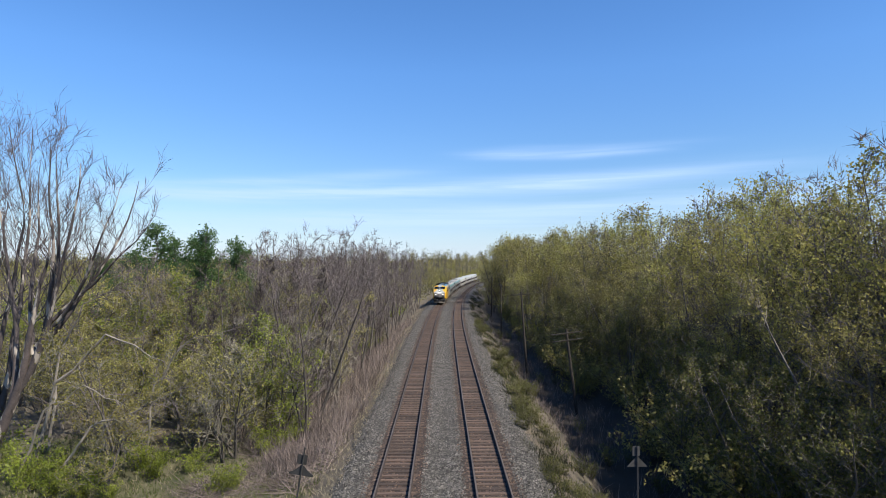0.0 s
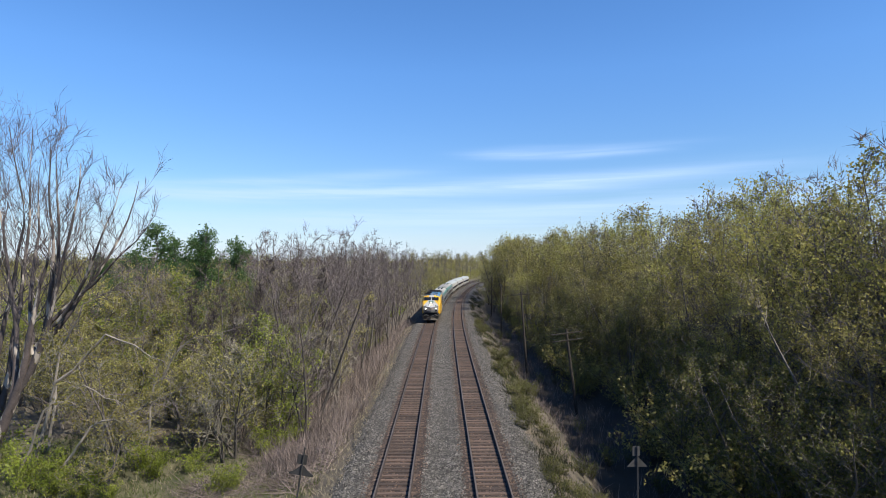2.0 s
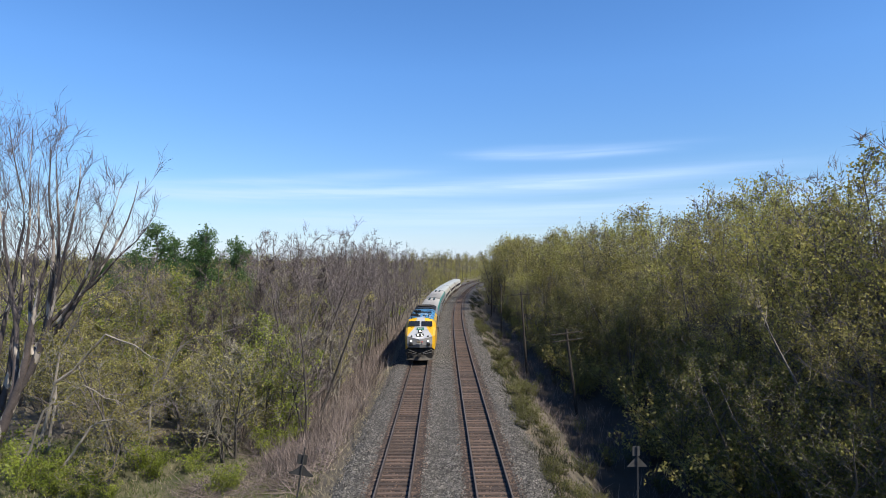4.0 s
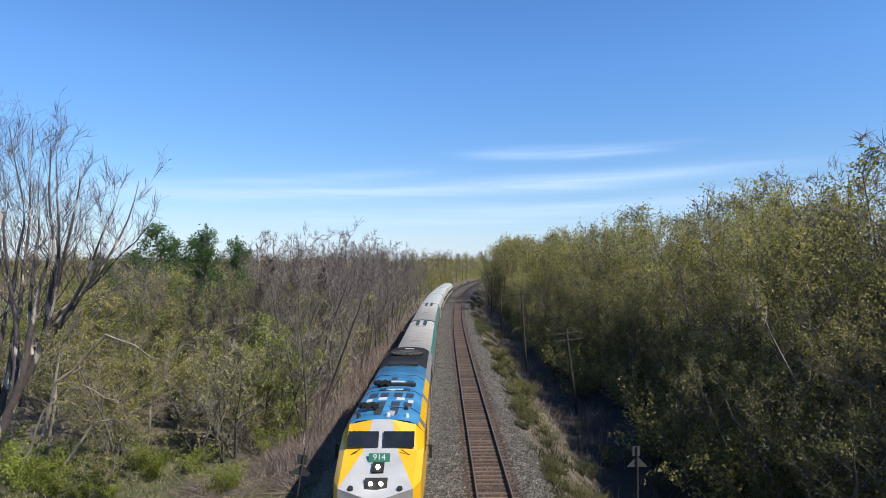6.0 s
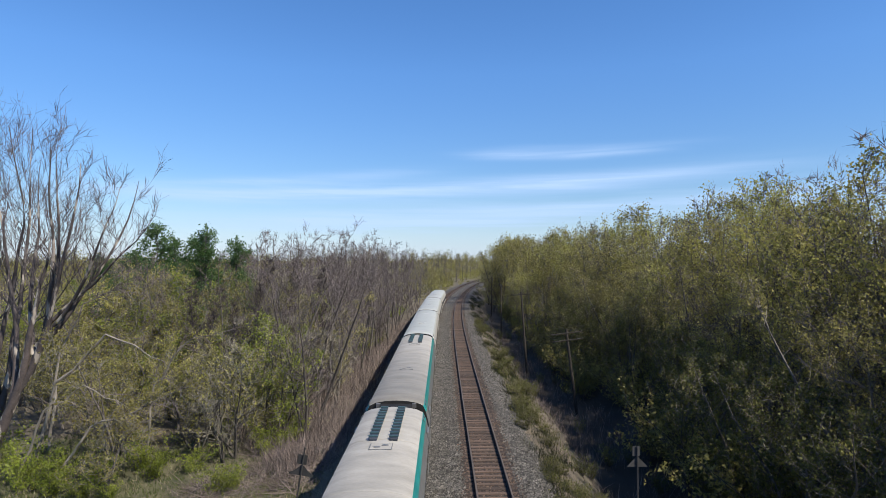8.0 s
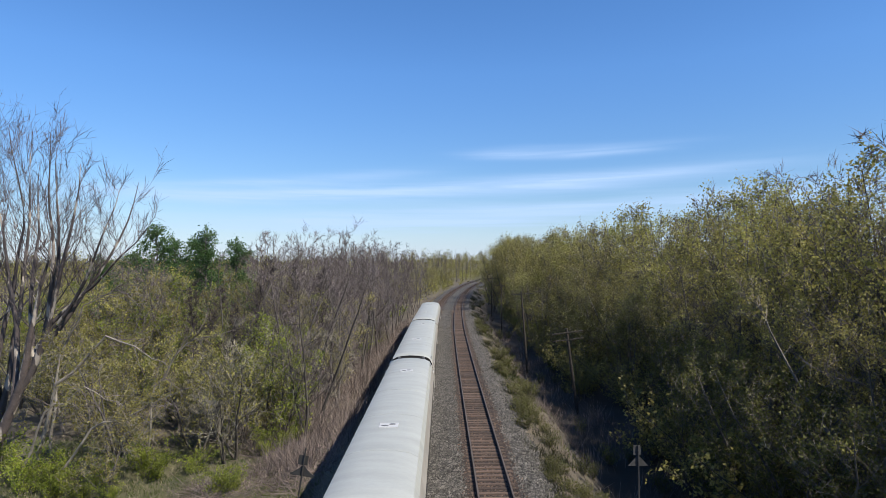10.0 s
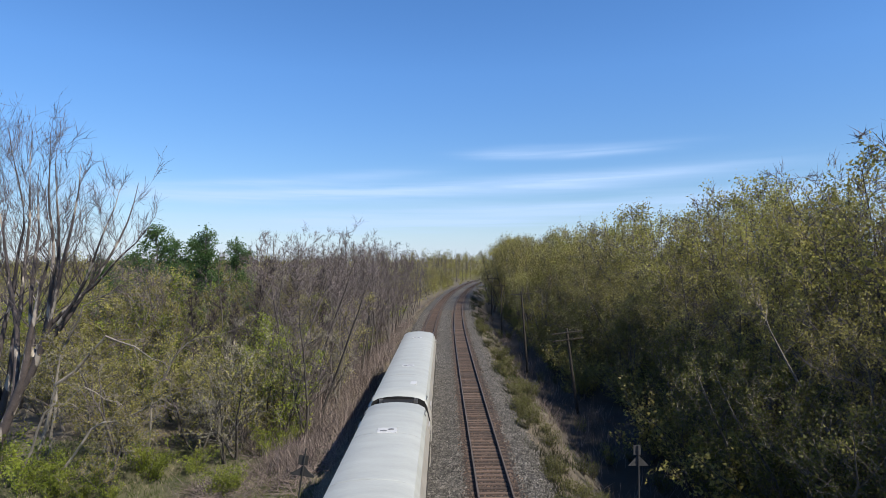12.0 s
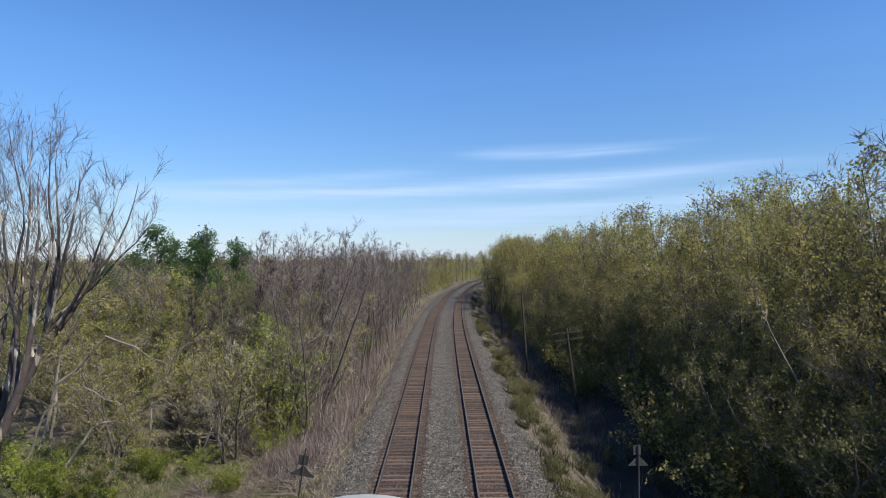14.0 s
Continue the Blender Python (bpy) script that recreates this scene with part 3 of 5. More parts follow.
BARE_FAR = [tree_meshes(120 + i, 15.5, limbs=20, subs=4, twigs=9, spread=0.235, low=0.2, twig_r=0.018, up=(0.15, 1.15), forks=2, tilts=0.16, rounded=True, twig_len=0.85) for i in range(3)]
BUD_FAR = [tree_meshes(220 + i, 15.0, limbs=18, subs=3, twigs=5, leaves=9, leaf_size=0.17, spread=0.26, low=0.08, forks=2, tilts=0.18, rounded=True, stray=0.3, twig_r=0.022, leaf=(M_BUD, M_OLIVE, M_OLIVE)[i]) for i in range(3)]
BUD_MID = [tree_meshes(240 + i, 15.0, limbs=36, subs=4, twigs=5, leaves=8, leaf_size=0.135, spread=0.26, low=0.10, forks=3, tilts=0.2, rounded=True, stray=0.2, twig_r=0.018, twig=M_TWIG, leaf=(M_BUD, M_OLIVE, M_BUD)[i]) for i in range(3)]
SMALL = [tree_meshes(300 + i, 8.5, limbs=18, subs=5, twigs=6, leaves=(5, 2, 5, 3)[i], leaf_size=0.135, spread=0.36, low=0.06, forks=2, twig=M_TWIGPALE, twig_len=1.25, twig_r=0.017, stray=0.12, up=(0.1, 1.1), leaf=(M_BUD, M_BUD, M_BUDGREEN, M_OLIVE)[i]) for i in range(4)]
SMALLBARE = [tree_meshes(350 + i, 8.0, limbs=18, subs=6, twigs=7, spread=0.3, low=0.08, forks=2, twig=M_TWIGPALE, twig_r=0.018) for i in range(2)]
VINED = [tree_meshes(370 + i, 13.0, limbs=70, subs=3, twigs=7, spread=0.075, low=0.03, up=(-0.6, 0.6), twig=M_VINE, bark=M_VINE, twig_r=0.02) for i in range(2)]
SHRUB = [shrub_meshes(400 + i, 3.4, leaves=(11, 0, 6, 0)[i], leaf=(M_BUDGREEN, None, M_DULLSHADED, None)[i], twig=(None, M_CANE, M_BROWNTWIG, None)[i]) for i in range(4)]
THICKET = [shrub_meshes(430 + i, 5.5, stems=22, twigs=16, leaves=(5, 6)[i], leaf_size=0.16, leaf=(M_DULLSHADED, M_OLIVE)[i], spread=0.45) for i in range(2)]
PINE = [pine_meshes(500 + i, 14.0) for i in range(3)]

LAB_BARE = "bare grey-brown tree with fine leafless twigs in the woods"
LAB_BUD = "tall tree with sparse young yellow-green leaves at the wood's edge"
LAB_SMALL = "small spreading tree with fresh yellow-green spring leaves"
LAB_SHRUB = "low many-stemmed shrub beside the railway line"


def build_woods():
    rng = np.random.default_rng(7)

    def bare(x, y, size, near, rear=False):
        if rear:
            return place_behind(BARE_FAR[rng.integers(3)], x, y, rng.uniform(0, 360), size)
        place_tree(BARE[rng.integers(4)] if near else BARE_FAR[rng.integers(3)], x, y, rng.uniform(0, 360), size, LAB_BARE, group="woodland trees")

    def bud(x, y, size, near, rear=False):
        if rear:
            return place_behind((BUD_MID if x > 0 and y < 70 else BUD_FAR)[rng.integers(3)], x, y, rng.uniform(0, 360), size)
        place_tree(BUDDING[rng.integers(4)] if near else (BUD_MID if x > 0 and y < 80 else BUD_FAR)[rng.integers(3)], x, y, rng.uniform(0, 360), size, LAB_BUD, group="woodland trees")

    # wood on the right of the line
    for row, off0 in enumerate((14.5, 17.8, 21.8, 26.5, 32.0, 38.0)):
        # negative starts: unseen trees beside and behind the camera, added to shade the near edge
        s = (13.0, -10.0, -16.0, -24.0, -34.0, -40.0)[row]
        while s < (250, 250, 190, 130, 100, 90)[row]:
            back = 2.6 if row == 0 and 38 < s < 60 else 0.0
            x, y, _ = on_line(s, off0 + back + rng.uniform(-1.3, 1.3))
            near = 10 < s < 75 and row < 2
            edge = (0.56, 0.80, 1.03, 1.2, 1.3, 1.37)[row]
            size = (edge + (1.22 - edge) * min(1, max(0, (s - 70) / 70))) * rng.uniform(0.96, 1.05)
            # low front trees get the dark leaf colour in place of shade
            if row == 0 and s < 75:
                place_tree(UNDER[rng.integers(2)], x, y, rng.uniform(0, 360), size, "low tree under the wood's edge, dull green leaves coloured dark for shade", group="woodland trees")
                s += rng.uniform(3.0, 4.4)
                continue
            (bare if rng.random() < (0.06, 0.10, 0.14, 0.22, 0.3, 0.35)[row] else bud)(x, y, size, near, row > 2 or s < 10 or s > 190)
            s += rng.uniform(3.2, 4.6) * (0.95, 0.95, 0.88, 0.88, 1.3, 1.9)[row] * (1 + max(0, s - 80) / 160)
    # wood on the left of the line
    for row, off0 in enumerate((-12.5, -16.5, -22.0, -29.0, -38.0)):
        s = (48, 50, 50, 56, 60)[row]
        while s < (280, 250, 190, 150, 150)[row]:
            x, y, _ = on_line(s, off0 + rng.uniform(-1.8, 1.8))
            if -0.62 < x / y < -0.345 and y < 80:
                s += 3
                continue
            near = s < 78 and row < 2
            if rng.random() < (0.86, 0.8, 0.7, 0.5, 0.4)[row] * (0.3 if s > 150 else 1.0):
                bare(x, y, rng.uniform(0.9, 1.12) * (0.88 if s < 64 else 1.0), near, row > 2 or s > 190)
            else:
                bud(x, y, rng.uniform(0.6, 0.8), near, row > 2 or s > 190)
            s += rng.uniform(3.0, 5.0) * (1.0, 1.0, 1.25, 1.5, 1.6)[row] * (1 + max(0, s - 80) / 160)
    s = 39.0
    while s < 150:
        x, y, _ = on_line(s, -9.3 + 1.2 * min(1, (s - 39) / 40) + rng.uniform(-0.8, 0.8))
        place_tree(BARE[rng.integers(4)] if s < 78 else BARE_FAR[rng.integers(3)], x, y, rng.uniform(0, 360), rng.uniform(0.72, 1.0), "slender bare tree at the edge of the woods", group="woodland trees", wide=0.9)
        s += rng.uniform(3.8, 6.4) * (1 + max(0, s - 80) / 120)
    for _ in range(11):
        y = rng.uniform(45, 62)
        place_tree(BARE[rng.integers(4)], -y * rng.uniform(0.33, 0.6), y, rng.uniform(0, 360), rng.uniform(0.66, 0.86), LAB_BARE, group="woodland trees", wide=0.9)
    for x, y, size in ((-15.3, 48.0, 1.0), (-14.2, 52.0, 0.95), (-18.0, 45.5, 0.82), (-18.9, 46.5, 0.86), (-17.2, 47.5, 0.7), (-11.6, 58.0, 0.9)):
        place_tree(VINED[rng.integers(2)], x, y, rng.uniform(0, 360), size, "dead trunk smothered in dark hanging vines", group="woodland trees")
    # small trees of the thicket, left foreground
    n = 0
    while n < 74:
        x, y = rng.uniform(-44, -9.5), 30 + 34 * rng.random() ** 1.4
        if (x > -12.5 and y < 38.5) or (x > -16.5 and y < 34.0) or x < -0.78 * y - 1 or (x < -19.5 and y < 39):
            continue
        n += 1
        if rng.random() < (0.9 if x < -14 and y < 50 else 0.75):
            place_tree(SMALL[rng.integers(4)], x, y, rng.uniform(0, 360), rng.uniform(0.65, 1.05), LAB_SMALL, group="small trees")
        else:
            place_tree(SMALLBARE[rng.integers(2)], x, y, rng.uniform(0, 360), rng.uniform(0.7, 1.1), "small bare many-stemmed tree in the thicket", group="small trees")
    # understorey on both sides
    for i in range(100):
        s = 17 + 120 * rng.random() ** 1.3
        off = rng.uniform(12.6, 16) if i % 2 else rng.uniform(-13.5, -8.5)
        if off < 0 and s < 36:
            continue
        x, y, _ = on_line(s, off)
        if off > 0 and rng.random() < 0.6:
            place_tree(THICKET[rng.integers(2)], x, y, rng.uniform(0, 360), rng.uniform(0.6, 1.1), "dense shady shrub with dull green leaves at the ditch", "shrub", "lineside shrubs", "shrub")
        else:
            place_tree(SHRUB[rng.integers(4)], x, y, rng.uniform(0, 360), rng.uniform(0.6, 1.2), LAB_SHRUB, "shrub", "lineside shrubs", "shrub")
    # leafy bushes round the foot of the big tree and in the clearing
    for x, y, size in ((-19.8, 30.4, 0.6), (-18.2, 30.2, 0.5), (-21.5, 30.8, 0.65), (-16.8, 30.3, 0.4), (-24.5, 33, 0.75), (-22.2, 32, 0.8), (-20.5, 31.5, 0.7), (-26, 35, 0.8), (-18.5, 32, 0.6), (-11.5, 30.6, 0.55), (-10.9, 31.2, 0.45), (-16, 33, 0.6), (-14.2, 34, 0.5)):
        place_tree(SHRUB[0], x, y, rng.uniform(0, 360), size, "bright green leafy bush in the clearing", "shrub", "lineside shrubs", "shrub")
    for _ in range(26):
        y = rng.uniform(48, 62)
        x = -y * rng.uniform(0.34, 0.72)
        place_tree(SMALL[(0, 2, 3)[rng.integers(3)]], x, y, rng.uniform(0, 360), rng.uniform(1.05, 1.35), LAB_SMALL, group="small trees")
    for i in range(62):
        x, y, _ = on_line(20 + 95 * rng.random() ** 1.2, rng.uniform(7.8, 13.0))
        place_tree(SHRUB[(1, 3, 2)[i % 3]], x, y, rng.uniform(0, 360), rng.uniform(0.25, 0.55), "low straggly brush in the ditch", "shrub", "lineside shrubs", "shrub")
    for i in range(64):
        x, y, _ = on_line(24 + 80 * rng.random() ** 1.2, rng.uniform(5.1, 7.6))
        place_tree(SHRUB[2], x, y, rng.uniform(0, 360), rng.uniform(0.18, 0.42), "low grey-green brush on the edge of the ditch bank", "shrub", "lineside shrubs", "shrub", wide=1.6)
    for i in range(24):
        x, y, _ = on_line(rng.uniform(95, 215), rng.uniform(6.5, 13.0))
        place_tree(SHRUB[(1, 2, 3)[i % 3]], x, y, rng.uniform(0, 360), rng.uniform(0.3, 0.7), "low straggly brush in the ditch", "shrub", "lineside shrubs", "shrub")
    for x, y, size in ((-13.5, 40.0, 0.8), (-12.2, 42.0, 0.9), (-14.8, 41.0, 0.85), (-11.6, 39.6, 0.6), (-15.6, 38.0, 0.7), (-13.0, 44.0, 1.0)):
        place_tree(SMALL[(2, 3, 1)[rng.integers(3)]], x, y, rng.uniform(0, 360), size, LAB_SMALL, group="small trees")
    for x, y, size in ((-10.3, 38.0, 0.7), (-9.7, 39.6, 0.6), (-10.9, 37.0, 0.5), (-17.0, 34.2, 0.7)):
        place_tree(SHRUB[0], x, y, rng.uniform(0, 360), size, "bright green leafy bush in the clearing", "shrub", "lineside shrubs", "shrub")
    for i in range(30):
        x, y, _ = on_line(36 + 75 * rng.random() ** 1.2, rng.uniform(-11.5, -7.0))
        place_tree(SHRUB[(1, 3)[i % 2]], x, y, rng.uniform(0, 360), rng.uniform(0.4, 0.85), "leafless tangled shrub on the bank of the line", "shrub", "lineside shrubs", "shrub")
    for s, off, size in ((150, 10.6, 1.08), (159, 10.8, 1.12), (140, 12.5, 1.1), (168, 10.4, 1.05), (178, 10.2, 1.1)):
        x, y, _ = on_line(s, off)
        place_tree(BUD_MID[rng.integers(3)], x, y, rng.uniform(0, 360), size, LAB_BUD, group="woodland trees")
    place_tree(BARE[1], 20.4, 27.5, 60, 1.2, LAB_BARE, group="woodland trees")
    for x, y, size in ((18.5, 21.0, 0.95), (22.5, 26.0, 1.0), (27.0, 34.0, 1.08), (22.0, 33.5, 0.95)):
        bud(x, y, size, True)
    place_tree(BARE[2], 24.5, 31.0, 200, 1.05, LAB_BARE, group="woodland trees")
    for x, y, size in ((-31.6, 66, 1.08), (-26.6, 67, 1.05), (-36.5, 71, 0.92), (-41, 72, 0.85), (-24.2, 70, 0.98), (-34, 76, 1.0), (-30, 73, 1.0)):
        place_tree(PINE[rng.integers(3)], x, y, rng.uniform(0, 360), size, "dark green pine rising above the bare trees", "pine tree", "pines", "pine_tree")


build_woods()

# the big bare trees at the edge of the clearing: foot x, foot z, lean, turn, length, radius
STEMS_ONE = [(0, -0.4, 0.40, 0.0, 13.5, 0.34), (1.6, 4.0, 0.55, 0.1, 13.5, 0.20), (2.2, 5.5, 0.80, 0.2, 12.0, 0.16), (2.6, 6.5, 1.00, -0.1, 11.0, 0.14), (3.0, 7.5, 0.45, 0.3, 10.5, 0.14),
             (3.2, 8.0, 0.20, -0.5, 10.5, 0.13), (2.4, 6.0, 0.30, 2.6, 12.0, 0.15), (3.0, 7.5, 1.30, 0.0, 9.5, 0.12), (1.2, 3.0, 0.10, 2.5, 15.0, 0.19)]
STEMS_TWO = [(0, -0.4, 0.06, 0.4, 20.0, 0.30), (0.3, 1.0, 0.16, -0.3, 20.5, 0.22), (-0.3, 2.0, 0.22, 2.6, 19.0, 0.20), (0.2, 5.0, 0.28, 0.2, 16.0, 0.16)]
place_tree(vase_tree(901, STEMS_ONE, M_PEELING), -26.1, 34.5, 0, 1.03, "big bare tree with pale peeling trunks and upswept limbs")
place_tree(vase_tree(902, STEMS_TWO, M_PEELING), -28.0, 37.0, 0, 0.97, "tall bare tree with pale upright stems beside its twin")


def build_dead_limb(pts, r, label):
    """A dead limb that arches over the bushes, with bare side twigs."""
    rng = np.random.default_rng(int(abs(pts[0][0]) * 10))
    ends = [np.array(q, float) for q in pts]
    line = [along(ends, i / 12) + rng.normal(0, 0.06, 3) for i in range(13)]
    wood, crown = Wood(), Wood()
    wood.limb(line, [r * (1 - 0.85 * i / 12) for i in range(13)], 6)
    for _ in range(26):
        d = rng.normal(0, 0.6, 3) + np.array((0.5, 0, -0.1))
        lp, ld = grow_line(rng, along(line, rng.uniform(0.35, 1.0)), d / np.linalg.norm(d), rng.uniform(0.6, 2.2), 3, 0.12, -0.03)
        crown.limb(lp, [0.022, 0.017, 0.012, 0.004], 3)
        for _k in range(4):
            crown.twig(along(lp, rng.uniform(0.2, 1)), ld + rng.normal(0, 0.5, 3), rng.uniform(0.3, 0.8), 0.009)
    ob = empty("dead_limb", label, "branch", "dead limbs")
    for name, me in (("limb", mesh_of("limb", wood.v, wood.f, M_BARKPALE)), ("crown", mesh_of("crown", crown.v, crown.f, M_TWIG))):
        c = new(name, me)
        c.parent = ob


build_dead_limb([(-23.2, 34.0, -1.9), (-21.5, 33.4, 3.2), (-18.6, 33.0, 5.9), (-15.2, 32.6, 4.6)], 0.13, "pale dead limb arching over the green bushes")
build_dead_limb([(-21.0, 32.0, -1.9), (-18.5, 31.6, 1.2), (-15.6, 31.2, 2.4), (-13.4, 31.0, 3.4)], 0.085, "thin dead limb lying across the thicket")
build_dead_limb([(-22.5, 31.5, -1.9), (-20.6, 31.0, 2.2), (-18.4, 30.8, 3.6), (-16.2, 30.6, 2.6)], 0.075, "pale dead limb bowed over the bushes")
build_dead_limb([(-17.8, 36.0, -1.9), (-17.0, 35.4, 2.6), (-15.2, 35.0, 5.2), (-12.6, 34.8, 5.9)], 0.08, "grey dead limb sweeping over the thicket")
build_dead_limb([(-24.0, 36.5, -1.9), (-23.2, 36.2, 4.4), (-21.6, 36.0, 7.4), (-19.4, 35.8, 8.6)], 0.09, "pale dead limb rising through the thicket")
build_dead_limb([(-17.5, 50.0, -1.9), (-16.0, 49.5, 5.0), (-13.4, 49.0, 9.2), (-11.0, 48.4, 11.0)], 0.11, "broken grey limb leaning among the bare trees")


def build_far_woods():
    """The distant woods round the end of the curve and out to the sides, past all that can be told apart."""
    rng = np.random.default_rng(11)
    wood, spots, bud_spots = Wood(), [], []
    places = []
    for _ in range(330):
        x, y, _a = on_line(rng.uniform(225, 640), rng.choice([-1, 1], p=[0.75, 0.25]) * (13 + 90 * rng.random() ** 1.4))
        places.append((x, y, rng.uniform(13, 18)))
    for _ in range(330):
        y = rng.uniform(95, 320)
        places.append((-rng.uniform(45, 0.9 * y + 40), y, rng.uniform(11, 14)))
    for _ in range(60):
        y = rng.uniform(120, 330)
        x, y, _a = on_line(y, rng.uniform(30, 130))
        places.append((x, y, rng.uniform(13, 18)))
    for x, y, h in places:
        b = np.array((x, y, -1.8))
        wood.limb([b, b + np.array((rng.normal(0, 0.3), rng.normal(0, 0.3), h * 0.9))], [0.22, 0.04], 4)
        for _ in range(28):
            t = rng.uniform(0.2, 0.95)
            d = rng.normal(0, 1, 3) + np.array((0, 0, 0.9))
            wood.twig(b + np.array((rng.normal(0, 0.6), rng.normal(0, 0.6), h * t)), d, rng.uniform(1.5, 3.5), 0.06)
        if rng.random() < 0.75:
            into = spots if rng.random() < 0.25 else bud_spots
            for _ in range(260):
                t = rng.uniform(0.05, 1.0)
                w = 2.4 * (1.12 - t) + 0.3
                into.append(b + np.array((rng.normal(0, w), rng.normal(0, w), h * t)))
    for _ in range(260):
        x, y, _a = on_line(rng.uniform(150, 470), -rng.uniform(7, 45))
        h = rng.uniform(2, 6)
        for _k in range(110):
            bud_spots.append(np.array((x, y, -1.8)) + np.array((rng.normal(0, h * 0.3), rng.normal(0, h * 0.3), h * rng.random() ** 0.8)))
    belt = []
    for _ in range(300):
        turn, far, h = rng.uniform(-0.95, 0.75), rng.uniform(480, 900), rng.uniform(10, 14)
        for _k in range(60):
            belt.append(np.array((far * math.sin(turn), far * math.cos(turn), -1.8)) + np.array((rng.normal(0, 5), rng.normal(0, 3), h * rng.random() ** 0.7)))
    ob = tagged(new("far_woods"), "distant spring woods round the end of the curve", "woods", kind="stuff")
    for name, me in (("far_trunk", mesh_of("far_trunk", wood.v, wood.f, M_TWIG)), ("far_foliage", mesh_of("far_foliage", *leaf_faces(rng, spots, 0.42), M_OLIVE)),
                     ("far_foliage", mesh_of("far_foliage", *leaf_faces(rng, bud_spots, 0.34), M_BUD)),
                     ("far_foliage", mesh_of("far_foliage", *leaf_faces(rng, belt, 2.2), M_OLIVE))):
        c = new(name, me)
        c.parent = ob
        c["kind"] = "stuff"


build_far_woods()


# ---- ground cover ----
M_TUFT = leaf_mat("tussock grass", (0.022, 0.029, 0.013), (0.058, 0.062, 0.03), 0.1)

def blades(rng, n, where, h0, h1, r, lean):
    w = Wood()
    for _ in range(n):
        x, y = where()
        z = float(GZ(x, y))
        d = np.array((rng.normal(0, lean), rng.normal(0, lean), 1.0))
        w.twig(np.array((x, y, z - 0.03)), d, rng.uniform(h0, h1), r)
    return w


def GZ(x, y):
    return ground_z([x], [y])[0]


def build_cover():
    rng = np.random.default_rng(21)

    def strip(s0, s1, o0, o1):
        def pick():
            s = s0 + (s1 - s0) * rng.random() ** 1.5
            x, y, _ = on_line(s, rng.uniform(o0, o1))
            return x, y
        return pick

    def clumps(s0, s1, o0, o1, count, size):
        mids = [(s0 + (s1 - s0) * rng.random() ** 1.3, rng.uniform(o0, o1)) for _ in range(count)]

        def pick():
            s, o = mids[rng.integers(count)]
            x, y, _ = on_line(s + rng.normal(0, size), o + rng.normal(0, size * 0.6))
            return x, y
        return pick

    sets = [("grass_tufts", 9000, clumps(24, 210, 4.9, 7.2, 190, 0.5), 0.2, 0.75, 0.013, 0.45, M_TUFT, "clumps of dull green and straw-coloured tussock grass"),
            ("dry_canes", 1800, clumps(50, 170, -7.8, -5.3, 140, 0.9), 0.3, 1.1, 0.018, 0.5, M_CANE, "low tawny weeds along the ballast"),
            ("dry_canes", 2200, clumps(33, 80, -10.5, -6.2, 110, 0.9), 0.8, 2.6, 0.02, 0.6, M_CANE, "tall tangled leafless canes on the bank"),
            ("dry_grass", 1500, strip(50, 170, -7.0, -4.9), 0.2, 0.7, 0.016, 0.6, M_STRAW, "pale dry grass beside the far ballast"),
            ("dry_canes", 3600, clumps(34, 100, -10.5, -6.0, 220, 0.7), 0.6, 2.3, 0.019, 0.42, M_CANE, "dense red-brown leafless canes on the bank"),
            ("dry_canes", 2600, clumps(22, 110, 7.6, 13, 130, 0.9), 0.4, 1.5, 0.014, 0.45, M_CANE, "thin leafless brown canes in the ditch"),
            ("fallen_canes", 2600, clumps(30.5, 42, -12.5, -6.4, 34, 0.8), 0.8, 2.2, 0.018, 3.0, M_CANE, "matted fallen dead canes in the clearing"),
            ("dry_grass", 4200, strip(28.5, 60, -26, -6.0), 0.2, 0.6, 0.014, 0.9, M_STRAW, "flattened pale dry grass beside the ballast"),
            ("dry_grass", 1800, strip(24, 62, -6.6, -4.8), 0.15, 0.5, 0.014, 1.0, M_STRAW, "thin dry weeds at the foot of the ballast"),
            ("dry_grass", 900, clumps(24, 95, 6.4, 8.8, 50, 0.6), 0.15, 0.5, 0.012, 0.9, M_STRAW, "pale dry grass along the edge of the ballast"),
            ("green_grass", 9500, strip(28.5, 40, -25, -6.2), 0.10, 0.34, 0.018, 0.6, M_GRASS, "fresh green grass in the clearing"),
            ("green_grass", 1800, clumps(28, 110, 5.7, 8.0, 42, 0.8), 0.2, 0.5, 0.016, 0.5, M_GRASS, "tufts of green grass on the ditch bank")]
    for name, n, where, h0, h1, r, lean, m, label in sets:
        w = blades(rng, n, where, h0, h1, r, lean)
        tagged(new(name, mesh_of(name, w.v, w.f, m)), label, "grass" if "grass" in name else "brush", kind="stuff")
    # loose ballast stones on the bed and its shoulders, rust-stained between the rails
    tri = np.array([(0, 1, 4), (1, 2, 4), (2, 3, 4), (3, 0, 4)])
    for n, rusty, m, label in ((46000, False, M_STONE, "loose grey crushed stone beside the tracks"), (17000, True, M_RUSTSTONE, "rust-stained crushed stone between the ties")):
        s = 17 + 105 * rng.random(n) ** 1.7
        off = rng.uniform(-5.0, 5.3, n) + rng.normal(0, 0.2, n) if not rusty else rng.choice([LEFT, RIGHT], n) + rng.uniform(-1.45, 1.45, n)
        tie_zone = np.minimum(np.abs(off - LEFT), np.abs(off - RIGHT))
        keep = (np.abs(tie_zone - HALF) > 0.09) & (rusty | (tie_zone > 1.2))
        s, off, n = s[keep], off[keep], int(keep.sum())
        a = np.interp(s, PS, PA)
        x, y = np.interp(s, PS, PX) + off * np.cos(a), np.interp(s, PS, PY) - off * np.sin(a)
        z = ground_z(x, y)
